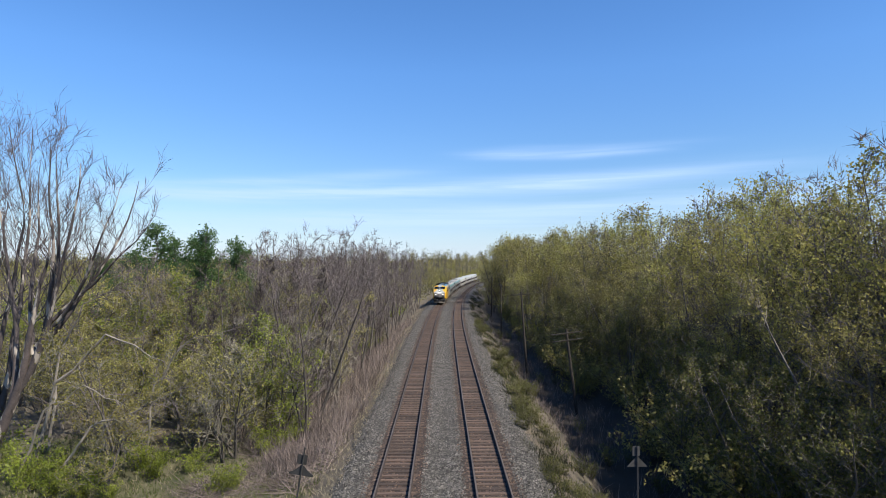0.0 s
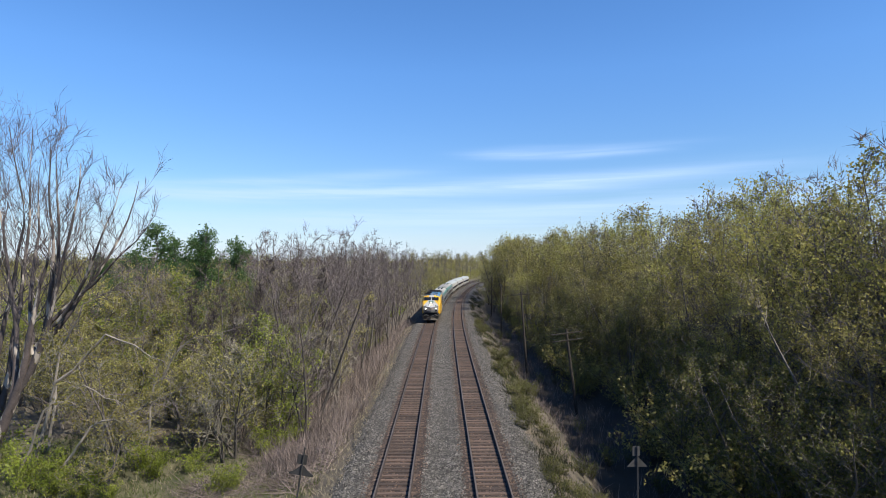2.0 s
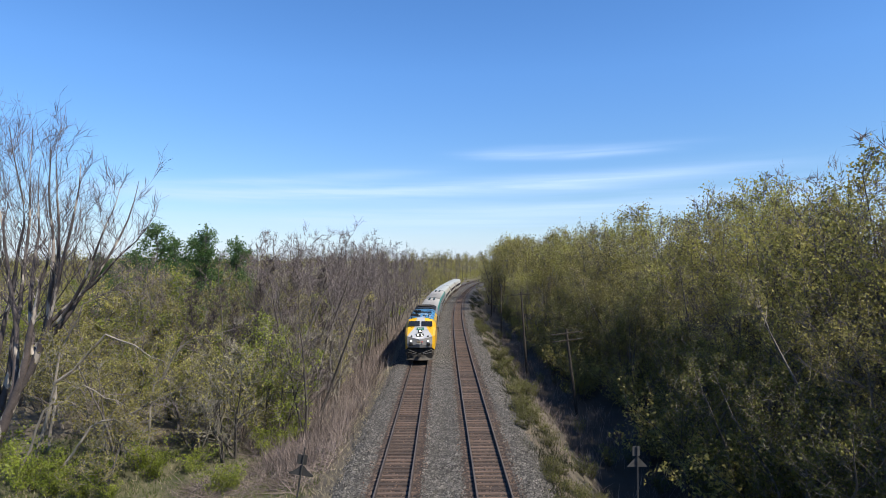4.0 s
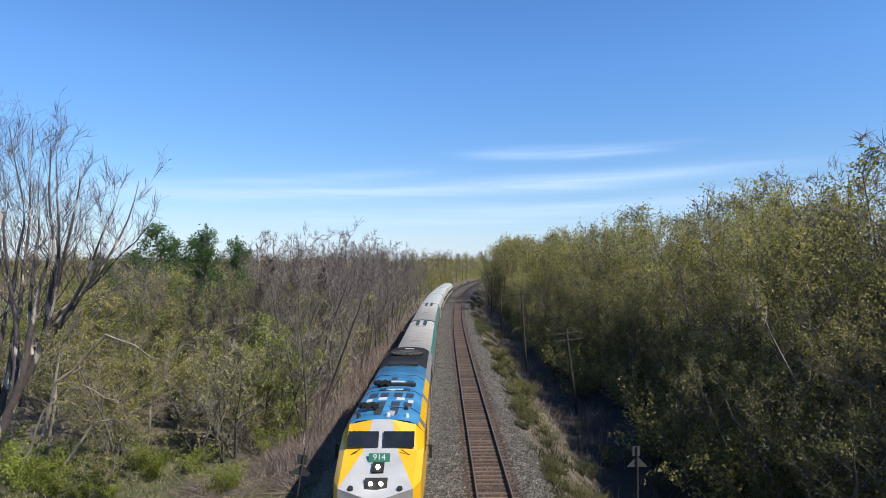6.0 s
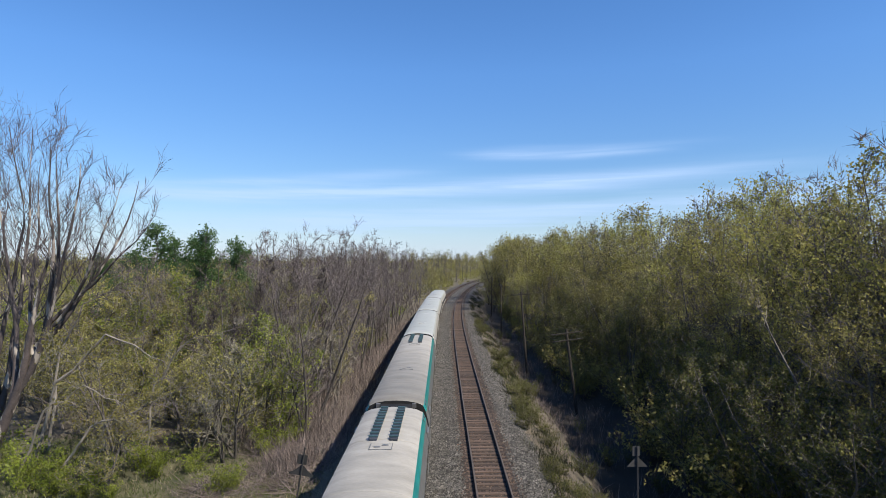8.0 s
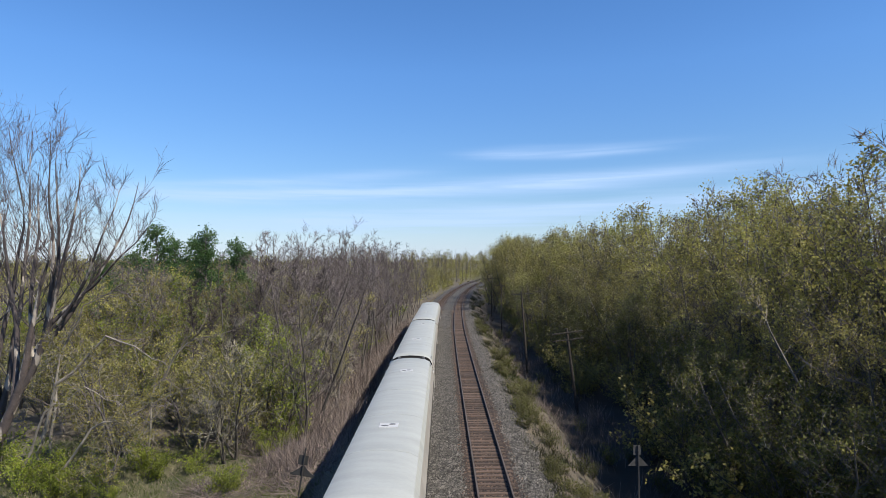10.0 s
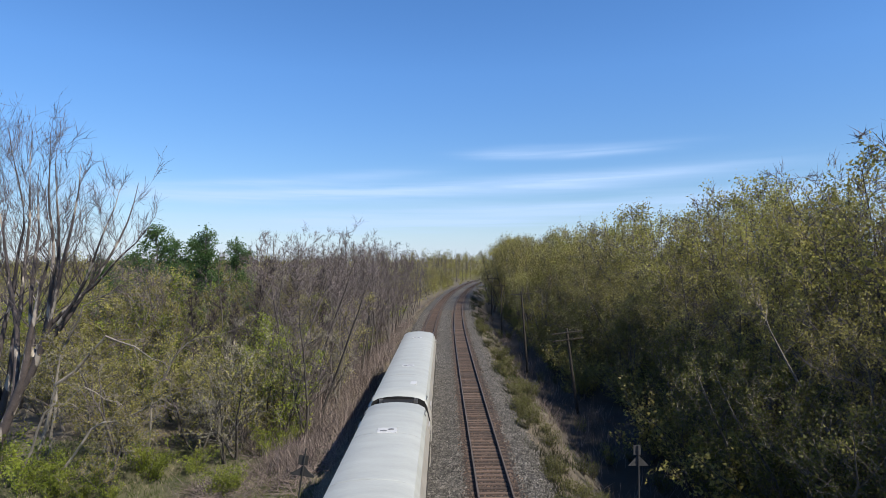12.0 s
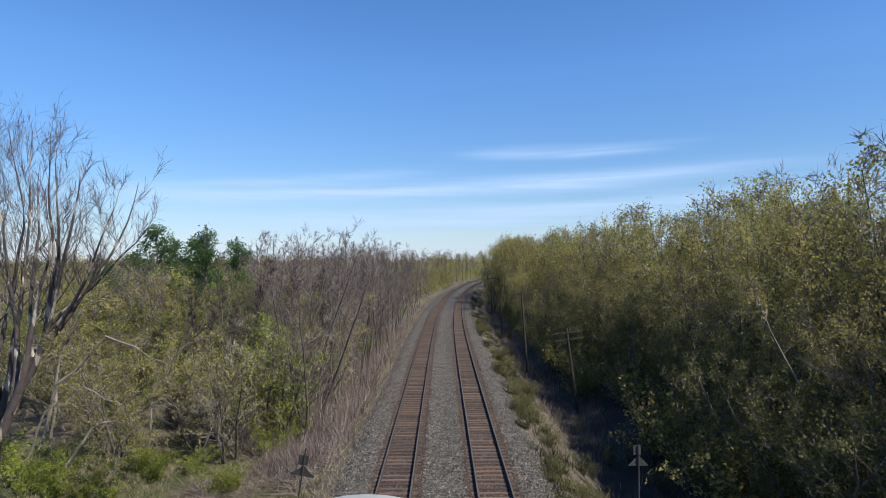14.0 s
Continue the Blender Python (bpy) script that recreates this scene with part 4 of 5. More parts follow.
        r = rng.uniform(0.03, 0.08, n) * (0.7 if rusty else 1.0)
        dirs = np.array([(1, 0, -0.3), (0, 1, -0.3), (-1, 0, -0.3), (0, -1, -0.3), (0, 0, 0.8)])
        jit = rng.uniform(0.6, 1.3, (n, 5, 1))
        turn = rng.uniform(0, 6.28, n)
        c, sn = np.cos(turn)[:, None], np.sin(turn)[:, None]
        v = dirs[None] * jit * r[:, None, None] + np.array([(0, 0, 0)] * 4 + [(1, 1, 0)])[None] * rng.normal(0, 0.4, (n, 5, 3)) * r[:, None, None]
        v = np.stack([v[..., 0] * c - v[..., 1] * sn, v[..., 0] * sn + v[..., 1] * c, v[..., 2]], -1) + np.stack([x, y, z + 0.012], 1)[:, None]
        f = (tri[None] + 5 * np.arange(n)[:, None, None]).reshape(-1, 3)
        tagged(new("ballast_stones", mesh_of("ballast_stones", v.reshape(-1, 3).tolist(), f.tolist(), m)), label, "gravel", kind="stuff")


build_cover()


# ---- telegraph poles, wires and signs ----
def build_pole(s, off, height, lean_x, arms):
    x, y, a = on_line(s, off)
    z = float(GZ(x, y))
    ob = empty("telegraph_pole", "old dark wooden telegraph pole with crossarms, leaning", "telegraph pole", "telegraph poles")
    bm = bmesh.new()
    tube(bm, (0, 0, -0.4), (0, 0, height), 0.15, 0.10, 10)
    part("pole", bm, M_POLE, ob)
    for i in range(arms):
        zz = height - 0.35 - 0.6 * i
        bm = box(bmesh.new(), -1.3, 1.3, -0.13, -0.05 + 0.04, zz - 0.045, zz + 0.045, 0.01)
        arm = part("crossarm", bm, M_POLE, ob)
        for k in (-1.15, -0.75, -0.35, 0.35, 0.75, 1.15):
            bm = tube(bmesh.new(), (k, -0.09, zz + 0.05), (k, -0.09, zz + 0.2), 0.035, 0.02, 6)
            part("insulator", bm, M_GLASS, arm)
    ob.matrix_basis = pose(x, y, z, 0, lean_x, -math.degrees(a))
    return ob


for s, off, h, lean in ((50, 11.3, 7.2, -7), (70, 9.9, 9.6, -4), (104, 9.8, 9.0, 0), (136, 9.6, 9.0, 1), (170, 9.6, 9.0, -1)):
    build_pole(s, off, h, lean, 2 if s < 60 else 1)


def build_wire():
    cu = bpy.data.curves.new("wire", "CURVE")
    cu.dimensions, cu.bevel_depth, cu.bevel_resolution = "3D", 0.014, 1
    sp = cu.splines.new("POLY")
    pts = []
    for i in range(33):
        t = i / 32
        pts.append((10.6 + 0.3 * t, 8 + 42 * t, 1.9 - 0.35 * math.sin(math.pi * t) + 0.2 * t))
    sp.points.add(len(pts) - 1)
    for p, q in zip(sp.points, pts):
        p.co = (*q, 1)
    cu.materials.append(M_WIRE)
    tagged(new("wire", cu), "single sagging black line wire along the ditch", "wire")


build_wire()


def build_sign(x, y, lean, drop, plate_w, wing, material, label):
    """A post with a small plate drop metres below its top and a wing-shaped plate under that."""
    z = float(GZ(x, y))
    top = 2.9 - z
    ob = empty("lineside_sign", label, "railway sign", "lineside signs")
    part("post", tube(bmesh.new(), (0, 0, -0.3), (0, 0, top), 0.035, 0.03, 8), material, ob)
    part("square_plate", box(bmesh.new(), -plate_w / 2 - 0.04, plate_w / 2 - 0.04, 0.036, 0.05, top - drop - 0.37, top - drop, 0.004), material, ob)
    bm = bmesh.new()
    half = [(px, pz - drop - 0.40) for px, pz in wing]
    rows = half + [(-px, pz) for px, pz in half[::-1]]
    front = [bm.verts.new((px, 0.036, top + pz)) for px, pz in rows]
    back = [bm.verts.new((px, 0.05, top + pz)) for px, pz in rows]
    bm.faces.new(front)
    bm.faces.new(back[::-1])
    for i in range(len(rows)):
        j = (i + 1) % len(rows)
        bm.faces.new((front[i], back[i], back[j], front[j]))
    part("wing_plate", bm, material, ob)
    for pz in (drop + 0.1, drop + 0.28, drop + 0.5, drop + 0.68):
        part("bolt", disc_bolt((0, -0.036, top - pz)), material, ob)
    ob.matrix_basis = pose(x, y, z, 0, lean, 0)


def disc_bolt(c):
    return tube(bmesh.new(), (c[0], c[1] - 0.012, c[2]), (c[0], c[1] + 0.004, c[2]), 0.014, 0.014, 6)


build_sign(-5.86, 23.0, 9, 0.30, 0.37, [(0.0, 0.0), (0.07, -0.02), (0.16, -0.12), (0.30, -0.24), (0.47, -0.33), (0.46, -0.39), (0.24, -0.40), (0.0, -0.385)], M_SIGN, "dark metal wing-shaped sign seen from behind on a leaning post")
build_sign(7.53, 23.0, 0, 0.02, 0.28, [(0.0, 0.0), (0.03, 0.0), (0.20, -0.17), (0.40, -0.38), (0.0, -0.385)], M_SIGNPALE, "pale metal triangular sign seen from behind on a post")


def build_tie_pile(s, off):
    """Old ties thrown on a heap beside the far curve."""
    rng = np.random.default_rng(77)
    x, y, a = on_line(s, off)
    ob = empty("tie_pile", "dark heap of discarded wooden ties beside the line", "pile of ties")
    for i in range(12):
        lvl = 0 if i < 6 else 1 if i < 10 else 2
        bm = box(bmesh.new(), -1.3, 1.3, -0.12, 0.12, -0.09, 0.09, 0.01)
        tie = part("old_tie", bm, M_POLE, ob)
        tie.matrix_basis = pose(rng.uniform(-0.6, 0.6), (i % 6) * 0.42 - 1.0 + lvl * 0.2, 0.1 + 0.2 * lvl, 0, rng.uniform(-3, 3), rng.uniform(-14, 14))
    ob.matrix_basis = pose(x, y, float(GZ(x, y)) - 0.02, 0, 0, -math.degrees(a) + 20)


build_tie_pile(318, -8.2)


# ---- the train ----
SPEED, NOSE0 = 19.228, 134.26


def loft(bm, rings, mi=0, smooth=False):
    vs = [[bm.verts.new(p) for p in ring] for ring in rings]
    for a, b in zip(vs, vs[1:]):
        for i in range(len(a) - 1):
            f = bm.faces.new((a[i], a[i + 1], b[i + 1], b[i]))
            f.material_index, f.smooth = mi, smooth
    return vs


def plate(bm, c, up, w, h, d):
    """A flat box at c whose height runs along up, in the plane that leans over the x axis."""
    up = Vector(up).normalized()
    right = Vector((1, 0, 0))
    nrm = right.cross(up)
    m = Matrix((right, up, nrm)).transposed().to_4x4()
    m.translation = c
    bmesh.ops.create_cube(bm, size=1, matrix=m @ Matrix.Diagonal((w, h, d, 1)))
    return bm


def disc(bm, c, nrm, r, depth, n=14):
    nrm = Vector(nrm).normalized()
    return tube(bm, Vector(c) - nrm * depth / 2, Vector(c) + nrm * depth / 2, r, r, n)


def wheelset_mesh(r):
    bm = bmesh.new()
    tube(bm, (-1.0, 0, 0), (1.0, 0, 0), 0.08, n=8)
    for sx in (-1, 1):
        tube(bm, (sx * 0.69, 0, 0), (sx * 0.82, 0, 0), r, r * 0.985, 20)
        tube(bm, (sx * 0.66, 0, 0), (sx * 0.69, 0, 0), r + 0.025, r + 0.025, 20)
        tube(bm, (sx * 0.82, 0, 0), (sx * 0.835, 0.0, 0), r * 0.8, r * 0.35, 12)
        box(bm, sx * 0.825, sx * 0.845, -r * 0.7, r * 0.7, -0.03, 0.03)
    me = bpy.data.meshes.new("wheelset")
    bm.to_mesh(me)
    bm.free()
    me.materials.append(M_GRIME)
    return me


WHEELSETS = []


def running_gear(veh, centres, base, r):
    me = wheelset_mesh(r)
    for c in centres:
        bm = bmesh.new()
        for sx in (-1, 1):
            box(bm, sx * 0.93, sx * 1.10, c - base / 2 - 0.55, c + base / 2 + 0.55, r - 0.02, r + 0.22, 0.03)
            for k in (-1, 1):
                box(bm, sx * 0.90, sx * 1.16, c + k * base / 2 - 0.2, c + k * base / 2 + 0.2, r - 0.2, r + 0.14, 0.03)
            tube(bm, (sx * 1.02, c, r + 0.1), (sx * 1.02, c, r + 0.5), 0.16, n=10)
        box(bm, -0.95, 0.95, c - 0.3, c + 0.3, r, r + 0.3, 0.03)
        part("bogie_frame", bm, M_GRIME, veh)
        for k in (-1, 1):
            w = new("wheelset", me)
            w.parent = veh
            WHEELSETS.append((w, c + k * base / 2, r))


def build_coach(kind, name_label, vents, last=False):
    veh = empty("railway_coach", name_label, "railway coach", "coaches of the train")
    L = 26.0 if last else 24.4
    h = L / 2
    side = [(1.38, 0.80), (1.56, 1.30), (1.59, 2.32), (1.45, 2.92)]
    band = [(1.45, 2.92), (1.31, 3.20)]
    roof = [(1.31, 3.20), (1.02, 3.34), (0.55, 3.42), (0.0, 3.45)]
    roof_m, band_m, side_m = (M_ROOFGREY, M_TEAL, M_GREY) if kind == "grey" else (M_ROOFWHITE, M_ROOFWHITE, M_BEIGE)

    def rings(prof, n=14):
        out = []
        for i in range(n + 1):
            y = -h + L * i / n
            out.append([(x, y, z) for x, z in prof])
        for y, k in ((-h - 0.10, 0.06), (h + 0.10, 0.06)):
            ring = [(x * (1 - k * 0.5), y, z - k) for x, z in prof]
            out = [ring] + out if y < 0 else out + [ring]
        return out

    bm = bmesh.new()
    loft(bm, rings([(-x, z) for x, z in roof] + [(x, z) for x, z in roof[::-1][1:]]), smooth=True)
    roof_ob = part("roof", bm, roof_m, veh, "grimy grey ribbed roof" if kind == "grey" else "clean off-white roof")
    # shallow ribs across the roof
    for i in range(1, 5):
        y = -h + L * i / 5
        line = [(-x, z) for x, z in roof] + [(x, z) for x, z in roof[::-1][1:]]
        bm = bmesh.new()
        loft(bm, [[(x, y - 0.02, z + 0.004) for x, z in line], [(x, y, z + 0.012) for x, z in line], [(x, y + 0.02, z + 0.004) for x, z in line]])
        part("roof_seam", bm, roof_m, roof_ob)
    for sx in (-1, 1):
        bm = bmesh.new()
        loft(bm, rings([(sx * x, z) for x, z in band]))
        part("cant_rail", bm, band_m, veh, "teal painted edge above the windows" if kind == "grey" else "")
        bm = bmesh.new()
        loft(bm, rings([(sx * x, z) for x, z in side]))
        sd = part("side_wall", bm, side_m, veh)
        # windows along the side, set in a dark band
        for i in range(15):
            y = -h + 2.4 + i * (L - 4.8) / 14
            bm = bmesh.new()
            x0, x1 = sx * 1.565, sx * 1.602
            box(bm, min(x0, x1), max(x0, x1), y - 0.62, y + 0.62, 1.62, 2.30, 0.01)
            part("window_pane", bm, M_GLASS, sd)
        for y in (-h + 1.1, h - 1.1):
            bm = bmesh.new()
            x0, x1 = sx * 1.50, sx * 1.60
            box(bm, min(x0, x1), max(x0, x1), y - 0.42, y + 0.42, 0.95, 2.75, 0.02)
            door = part("door", bm, side_m, veh)
            x0, x1 = sx * 1.59, sx * 1.608
            part("door_window", box(bmesh.new(), min(x0, x1), max(x0, x1), y - 0.2, y + 0.2, 1.75, 2.4, 0.01), M_GLASS, door)
        for k in (-1, 1):
            # grab rails at the roof's corners
            bm = bmesh.new()
            y = k * (h - 0.7)
            tube(bm, (sx * 1.36, y - 0.35, 3.16), (sx * 1.36, y + 0.35, 3.16), 0.015, n=6)
            tube(bm, (sx * 1.36, y - 0.35, 3.16), (sx * 1.40, y - 0.35, 3.05), 0.015, n=6)
            tube(bm, (sx * 1.36, y + 0.35, 3.16), (sx * 1.40, y + 0.35, 3.05), 0.015, n=6)
            part("grab_rail", bm, M_STEEL, veh)
    # ends with their gangway bellows
    prof = side + band[1:] + roof[1:]
    for k in (-1, 1):
        bm = bmesh.new()
        ring = [(x * 0.97, k * (h + 0.10), z - 0.06) for x, z in prof] + [(-x * 0.97, k * (h + 0.10), z - 0.06) for x, z in prof[:-1][::-1]]
        f = bm.faces.new([bm.verts.new(p) for p in ring])
        end = part("end_wall", bm, M_ROOFWHITE if (last and k > 0) else M_BLACK, veh)
        bm = bmesh.new()
        y0, y1 = (h + 0.09, h + 0.75) if k > 0 else (-h - 0.75, -h - 0.09)
        for x0, x1, z0, z1 in ((-0.75, -0.55, 0.95, 3.1), (0.55, 0.75, 0.95, 3.1), (-0.75, 0.75, 3.05, 3.25)):
            box(bm, x0, x1, y0, y1, z0, z1, 0.03)
        if last and k > 0:
            bm.free()
        else:
            part("gangway_bellows", bm, M_BLACK, end)
        for x in ((-0.85,) if last and k > 0 else (-0.85, 0.85)):
            bm = bmesh.new()
            box(bm, x - 0.1, x + 0.1, *((h + 0.05, h + 0.2) if k > 0 else (-h - 0.2, -h - 0.05)), 3.05, 3.27, 0.01)
            part("marker_lamp", bm, M_STEEL, end)
        part("coupler", box(bmesh.new(), -0.12, 0.12, min(k * h, k * (h + 0.77)), max(k * h, k * (h + 0.77)), 0.75, 0.98, 0.02), M_GRIME, veh)
    # underframe boxes
    bm = bmesh.new()
    for y0, y1 in ((-5.5, -2.8), (-2.2, 1.0), (1.6, 5.2)):
        box(bm, -1.3, 1.3, y0, y1, 0.35, 0.86, 0.04)
    box(bm, -1.35, 1.35, -h, h, 0.78, 0.9)
    part("underframe", bm, M_GRIME, veh)
    running_gear(veh, (-9.1, 9.1), 2.6, 0.457)
    if vents:
        for sx in (-1, 1):
            x = sx * 0.38
            bm = box(bmesh.new(), x - 0.15, x + 0.15, h - 5.0, h - 0.2, 3.40, 3.52, 0.02)
            rack = part("roof_vent", bm, M_NAVY, veh, "dark teal slatted vent")
            for i in range(11):
                y = h - 4.75 + i * 0.43
                part("slat", box(bmesh.new(), x - 0.17, x + 0.17, y - 0.06, y + 0.06, 3.515, 3.57, 0.01), M_DARKTEAL, rack)
    # hatches: a pale or outlined panel with two dark blots
    spots = ((h - 5.7, 0.0), (-h + 8.0, 0.0)) if kind == "grey" else ((h - 4.6, 0.0), (-h + 8.0, 0.0))
    for y, x in spots[:3]:
        pale = kind != "grey"
        panel = part("roof_hatch", box(bmesh.new(), x - 0.38, x + 0.38, y - 0.33, y + 0.33, 3.43, 3.462, 0.005), M_WHITE if pale else M_ROOFGREY, veh)
        bm = bmesh.new()
        for px, py in ((-0.14, -0.10), (0.14, 0.10)):
            bmesh.ops.create_uvsphere(bm, u_segments=8, v_segments=5, radius=0.1, matrix=Matrix.Translation((x + px, y + py, 3.463)) @ Matrix.Diagonal((1.5, 0.9, 0.25, 1)))
        part("hatch_latch", bm, M_GREY, panel)
        if not pale:
            bm = bmesh.new()
            for x0, x1, y0, y1 in ((-0.4, 0.4, -0.36, -0.33), (-0.4, 0.4, 0.33, 0.36), (-0.4, -0.37, -0.33, 0.33), (0.37, 0.4, -0.33, 0.33)):
                box(bm, x + x0, x + x1, y + y0, y + y1, 3.425, 3.455)
            part("hatch_rim", bm, M_GREY, panel)
    if last:
        part("roof_pad", box(bmesh.new(), 0.42, 0.76, -h + 2.6, -h + 3.3, 3.36, 3.43, 0.01), M_WHITE, veh, "small white pad")
    return veh


M_DARKTEAL = mat("dark teal metal", (0.014, 0.038, 0.044), (0.035, 0.07, 0.078), 2, 0.5, bump=0.05)
M_EDGEGREY = mat("light grey roof edge", (0.10, 0.103, 0.112), (0.15, 0.153, 0.163), 1.5, 0.6, bump=0.05, spec=0.3)
M_OCHRE = mat("dull ochre mark", (0.24, 0.15, 0.03), (0.29, 0.19, 0.045), 2, 0.5, bump=0)
M_MIDGREY = mat("lower grey paint", (0.13, 0.127, 0.125), (0.19, 0.186, 0.182), 1.5, 0.45, bump=0.03)


def loco_roof_z(x):
    return 4.23 - 0.07 * (x / 0.95) ** 2


def build_loco():
    veh = empty("diesel_locomotive", "yellow and silver diesel passenger locomotive with a blue roof", "locomotive")
    # --- faceted nose ---
    bm = bmesh.new()
    P = {}

    def pt(k, x, y, z):
        P[k], P["-" + k] = bm.verts.new((x, y, z)), bm.verts.new((-x, y, z))

    def mid(k, y, z):
        P[k] = P["-" + k] = bm.verts.new((0, y, z))

    mid("a0", -7.62, 4.26); pt("a1", 0.36, -7.62, 4.25); pt("a2", 1.20, -7.60, 4.08); pt("a3", 1.50, -7.15, 3.66)
    mid("b0", -8.36, 3.32); pt("b1", 0.62, -8.35, 3.32); pt("b2", 1.28, -8.30, 3.32); pt("b3", 1.52, -7.80, 3.30)
    mid("c0", -10.42, 2.40); pt("c2", 1.22, -10.02, 2.66); pt("c3", 1.46, -9.35, 2.68)
    mid("d0", -10.46, 1.86); pt("d2", 1.22, -10.16, 1.92); pt("d3", 1.45, -9.50, 1.92)
    mid("e0", -10.38, 1.62); pt("e2", 1.16, -10.08, 1.60); pt("e3", 1.42, -9.50, 1.30)
    pt("f1", 1.52, -6.4, 3.66); pt("f2", 1.52, -6.4, 3.30); pt("f3", 1.52, -6.4, 2.68); pt("f4", 1.52, -6.4, 1.65); pt("f5", 1.48, -6.4, 1.2)
    quads = [("a0 a1 b1 b0", 1), ("a1 a2 b2 b1", 0), ("a2 a3 b3 b2", 0), ("b0 b1 c2 c0", 1), ("b1 b2 c2", 0), ("b2 b3 c3 c2", 0),
             ("c0 c2 d2 d0", 2), ("c2 c3 d3 d2", 0), ("d0 d2 e2 e0", 2), ("d2 d3 e3 e2", 0),
             ("a3 f1 f2 b3", 0), ("b3 f2 f3 c3", 0), ("c3 f3 f4 d3", 0), ("d3 f4 f5 e3", 0)]
    for names, mi in quads:
        ks = names.split()
        for sgn in ("", "-"):
            vs = [P[sgn + k] for k in ks]
            f = bm.faces.new(vs if sgn == "" else vs[::-1])
            f.material_index = mi
    bmesh.ops.recalc_face_normals(bm, faces=bm.faces)
    nose = part("nose", bm, [M_YELLOW, M_SILVER, M_MIDGREY], veh, "yellow nose with a silver centre panel")
    # --- sides ---
    for sx in (-1, 1):
        bm = bmesh.new()
        prof = [(sx * 1.48, 0.95), (sx * 1.52, 1.65), (sx * 1.52, 3.66)]
        loft(bm, [[(x, y, z) for x, z in prof] for y in (-6.4, -2.5, 1.5)])
        loft(bm, [[(sx * 1.50, -7.15, 3.66), (sx * 1.28, -7.40, 3.98)]] + [[(sx * 1.52, y, 3.66), (sx * 1.30, y, 3.96)] for y in (-6.4, -2.5, 1.5)])
        part("cab_side", bm, M_YELLOW, veh, "yellow cab side")
        for y0 in (-6.7, -2.7):
            bm = bmesh.new()
            loft(bm, [[(sx * 1.527, y0, 3.665), (sx * 1.307, y0, 3.965)], [(sx * 1.527, y0 + 0.55, 3.665), (sx * 1.307, y0 + 0.55, 3.965)]])
            r = bmesh.ops.extrude_face_region(bm, geom=list(bm.faces))
            bmesh.ops.translate(bm, vec=(-sx * 0.01, 0, -0.005), verts=[v for v in r["geom"] if isinstance(v, bmesh.types.BMVert)])
            part("edge_stripe", bm, M_GREY, veh)
        bm = bmesh.new()
        loft(bm, [[(x, y, z) for x, z in prof] for y in (1.5, 4.5, 7.5, 10.9)])
        loft(bm, [[(sx * 1.52, y, 3.66), (sx * 1.30, y, 3.96)] for y in (1.5, 6.0, 10.6)] + [[(sx * 1.51, 10.9, 3.64), (sx * 1.28, 10.9, 3.92)]], 1)
        sd = part("engine_side", bm, [M_MIDGREY, M_EDGEGREY], veh, "grey engine-room side")
        for y0, y1, z0, z1 in ((2.2, 3.4, 2.6, 3.4), (4.6, 5.4, 1.6, 3.2), (6.2, 9.6, 2.5, 3.45)):
            x0, x1 = sorted((sx * 1.51, sx * 1.535))
            part("grille", box(bmesh.new(), x0, x1, y0, y1, z0, z1, 0.01), M_BLACK, sd)
        for y0, y1 in ((-6.2, -5.2), (-5.0, -4.3)):
            x0, x1 = sorted((sx * 1.51, sx * 1.535))
            part("cab_window", box(bmesh.new(), x0, x1, y0, y1, 2.65, 3.45, 0.02), M_GLASS, veh)
        for y0 in (-3.4, -1.2, 0.4):
            x0, x1 = sorted((sx * 1.505, sx * 1.53))
            part("side_stripe", box(bmesh.new(), x0, x1, y0, y0 + 0.9, 3.05, 3.6, 0.005), M_GREY, veh)
        # mirror and hand rail by the cab
        bm = bmesh.new()
        box(bm, sx * 1.74 - 0.05, sx * 1.74 + 0.05, -7.32, -7.25, 2.75, 3.25, 0.01)
        tube(bm, (sx * 1.52, -7.2, 3.2), (sx * 1.74, -7.28, 3.2), 0.015, n=6)
        part("mirror", bm, M_BLACK, veh)
    # --- roof ---
    half = [(1.30, 3.96), (0.95, 4.16), (0.5, 4.215), (0.0, 4.23)]
    prof = [(-x, z) for x, z in half] + half[::-1][1:]
    bm = bmesh.new()
    front = [(x * 0.985, -7.40 - 0.22 * max(0, (z - 3.96) / 0.27), z + 0.02) for x, z in prof]
    loft(bm, [front] + [[(x, y, z) for x, z in prof] for y in (-6.4, -3, 0.5, 4.0)], 0, True)
    loft(bm, [[(x, y, z) for x, z in prof] for y in (4.0, 7.0, 10.6)] + [[(x * 0.985, 10.9, z - 0.04) for x, z in prof]], 1, True)
    roof = part("roof", bm, [M_BLUE, M_DARKROOF], veh, "blue roof, sooty and dark towards the rear")
    bm = bmesh.new()
    ring = [(1.48, 10.9, 0.95), (1.51, 10.9, 3.64)] + [(x * 0.985, 10.9, z - 0.04) for x, z in half]
    bm.faces.new([bm.verts.new(p) for p in ring + [(-x, y, z) for x, y, z in ring[:-1][::-1]]])
    part("rear_wall", bm, M_GREY, veh)

    def patch(name, x0, x1, y0, y1, m, lift=0.008):
        b = bmesh.new()
        n = 4
        rows = []
        for y in (y0, y1):
            rows.append([(x0 + (x1 - x0) * i / n, y, loco_roof_z(x0 + (x1 - x0) * i / n) + lift) for i in range(n + 1)])
        loft(b, rows)
        r = bmesh.ops.extrude_face_region(b, geom=list(b.faces))
        bmesh.ops.translate(b, vec=(0, 0, -0.006), verts=[v for v in r["geom"] if isinstance(v, bmesh.types.BMVert)])
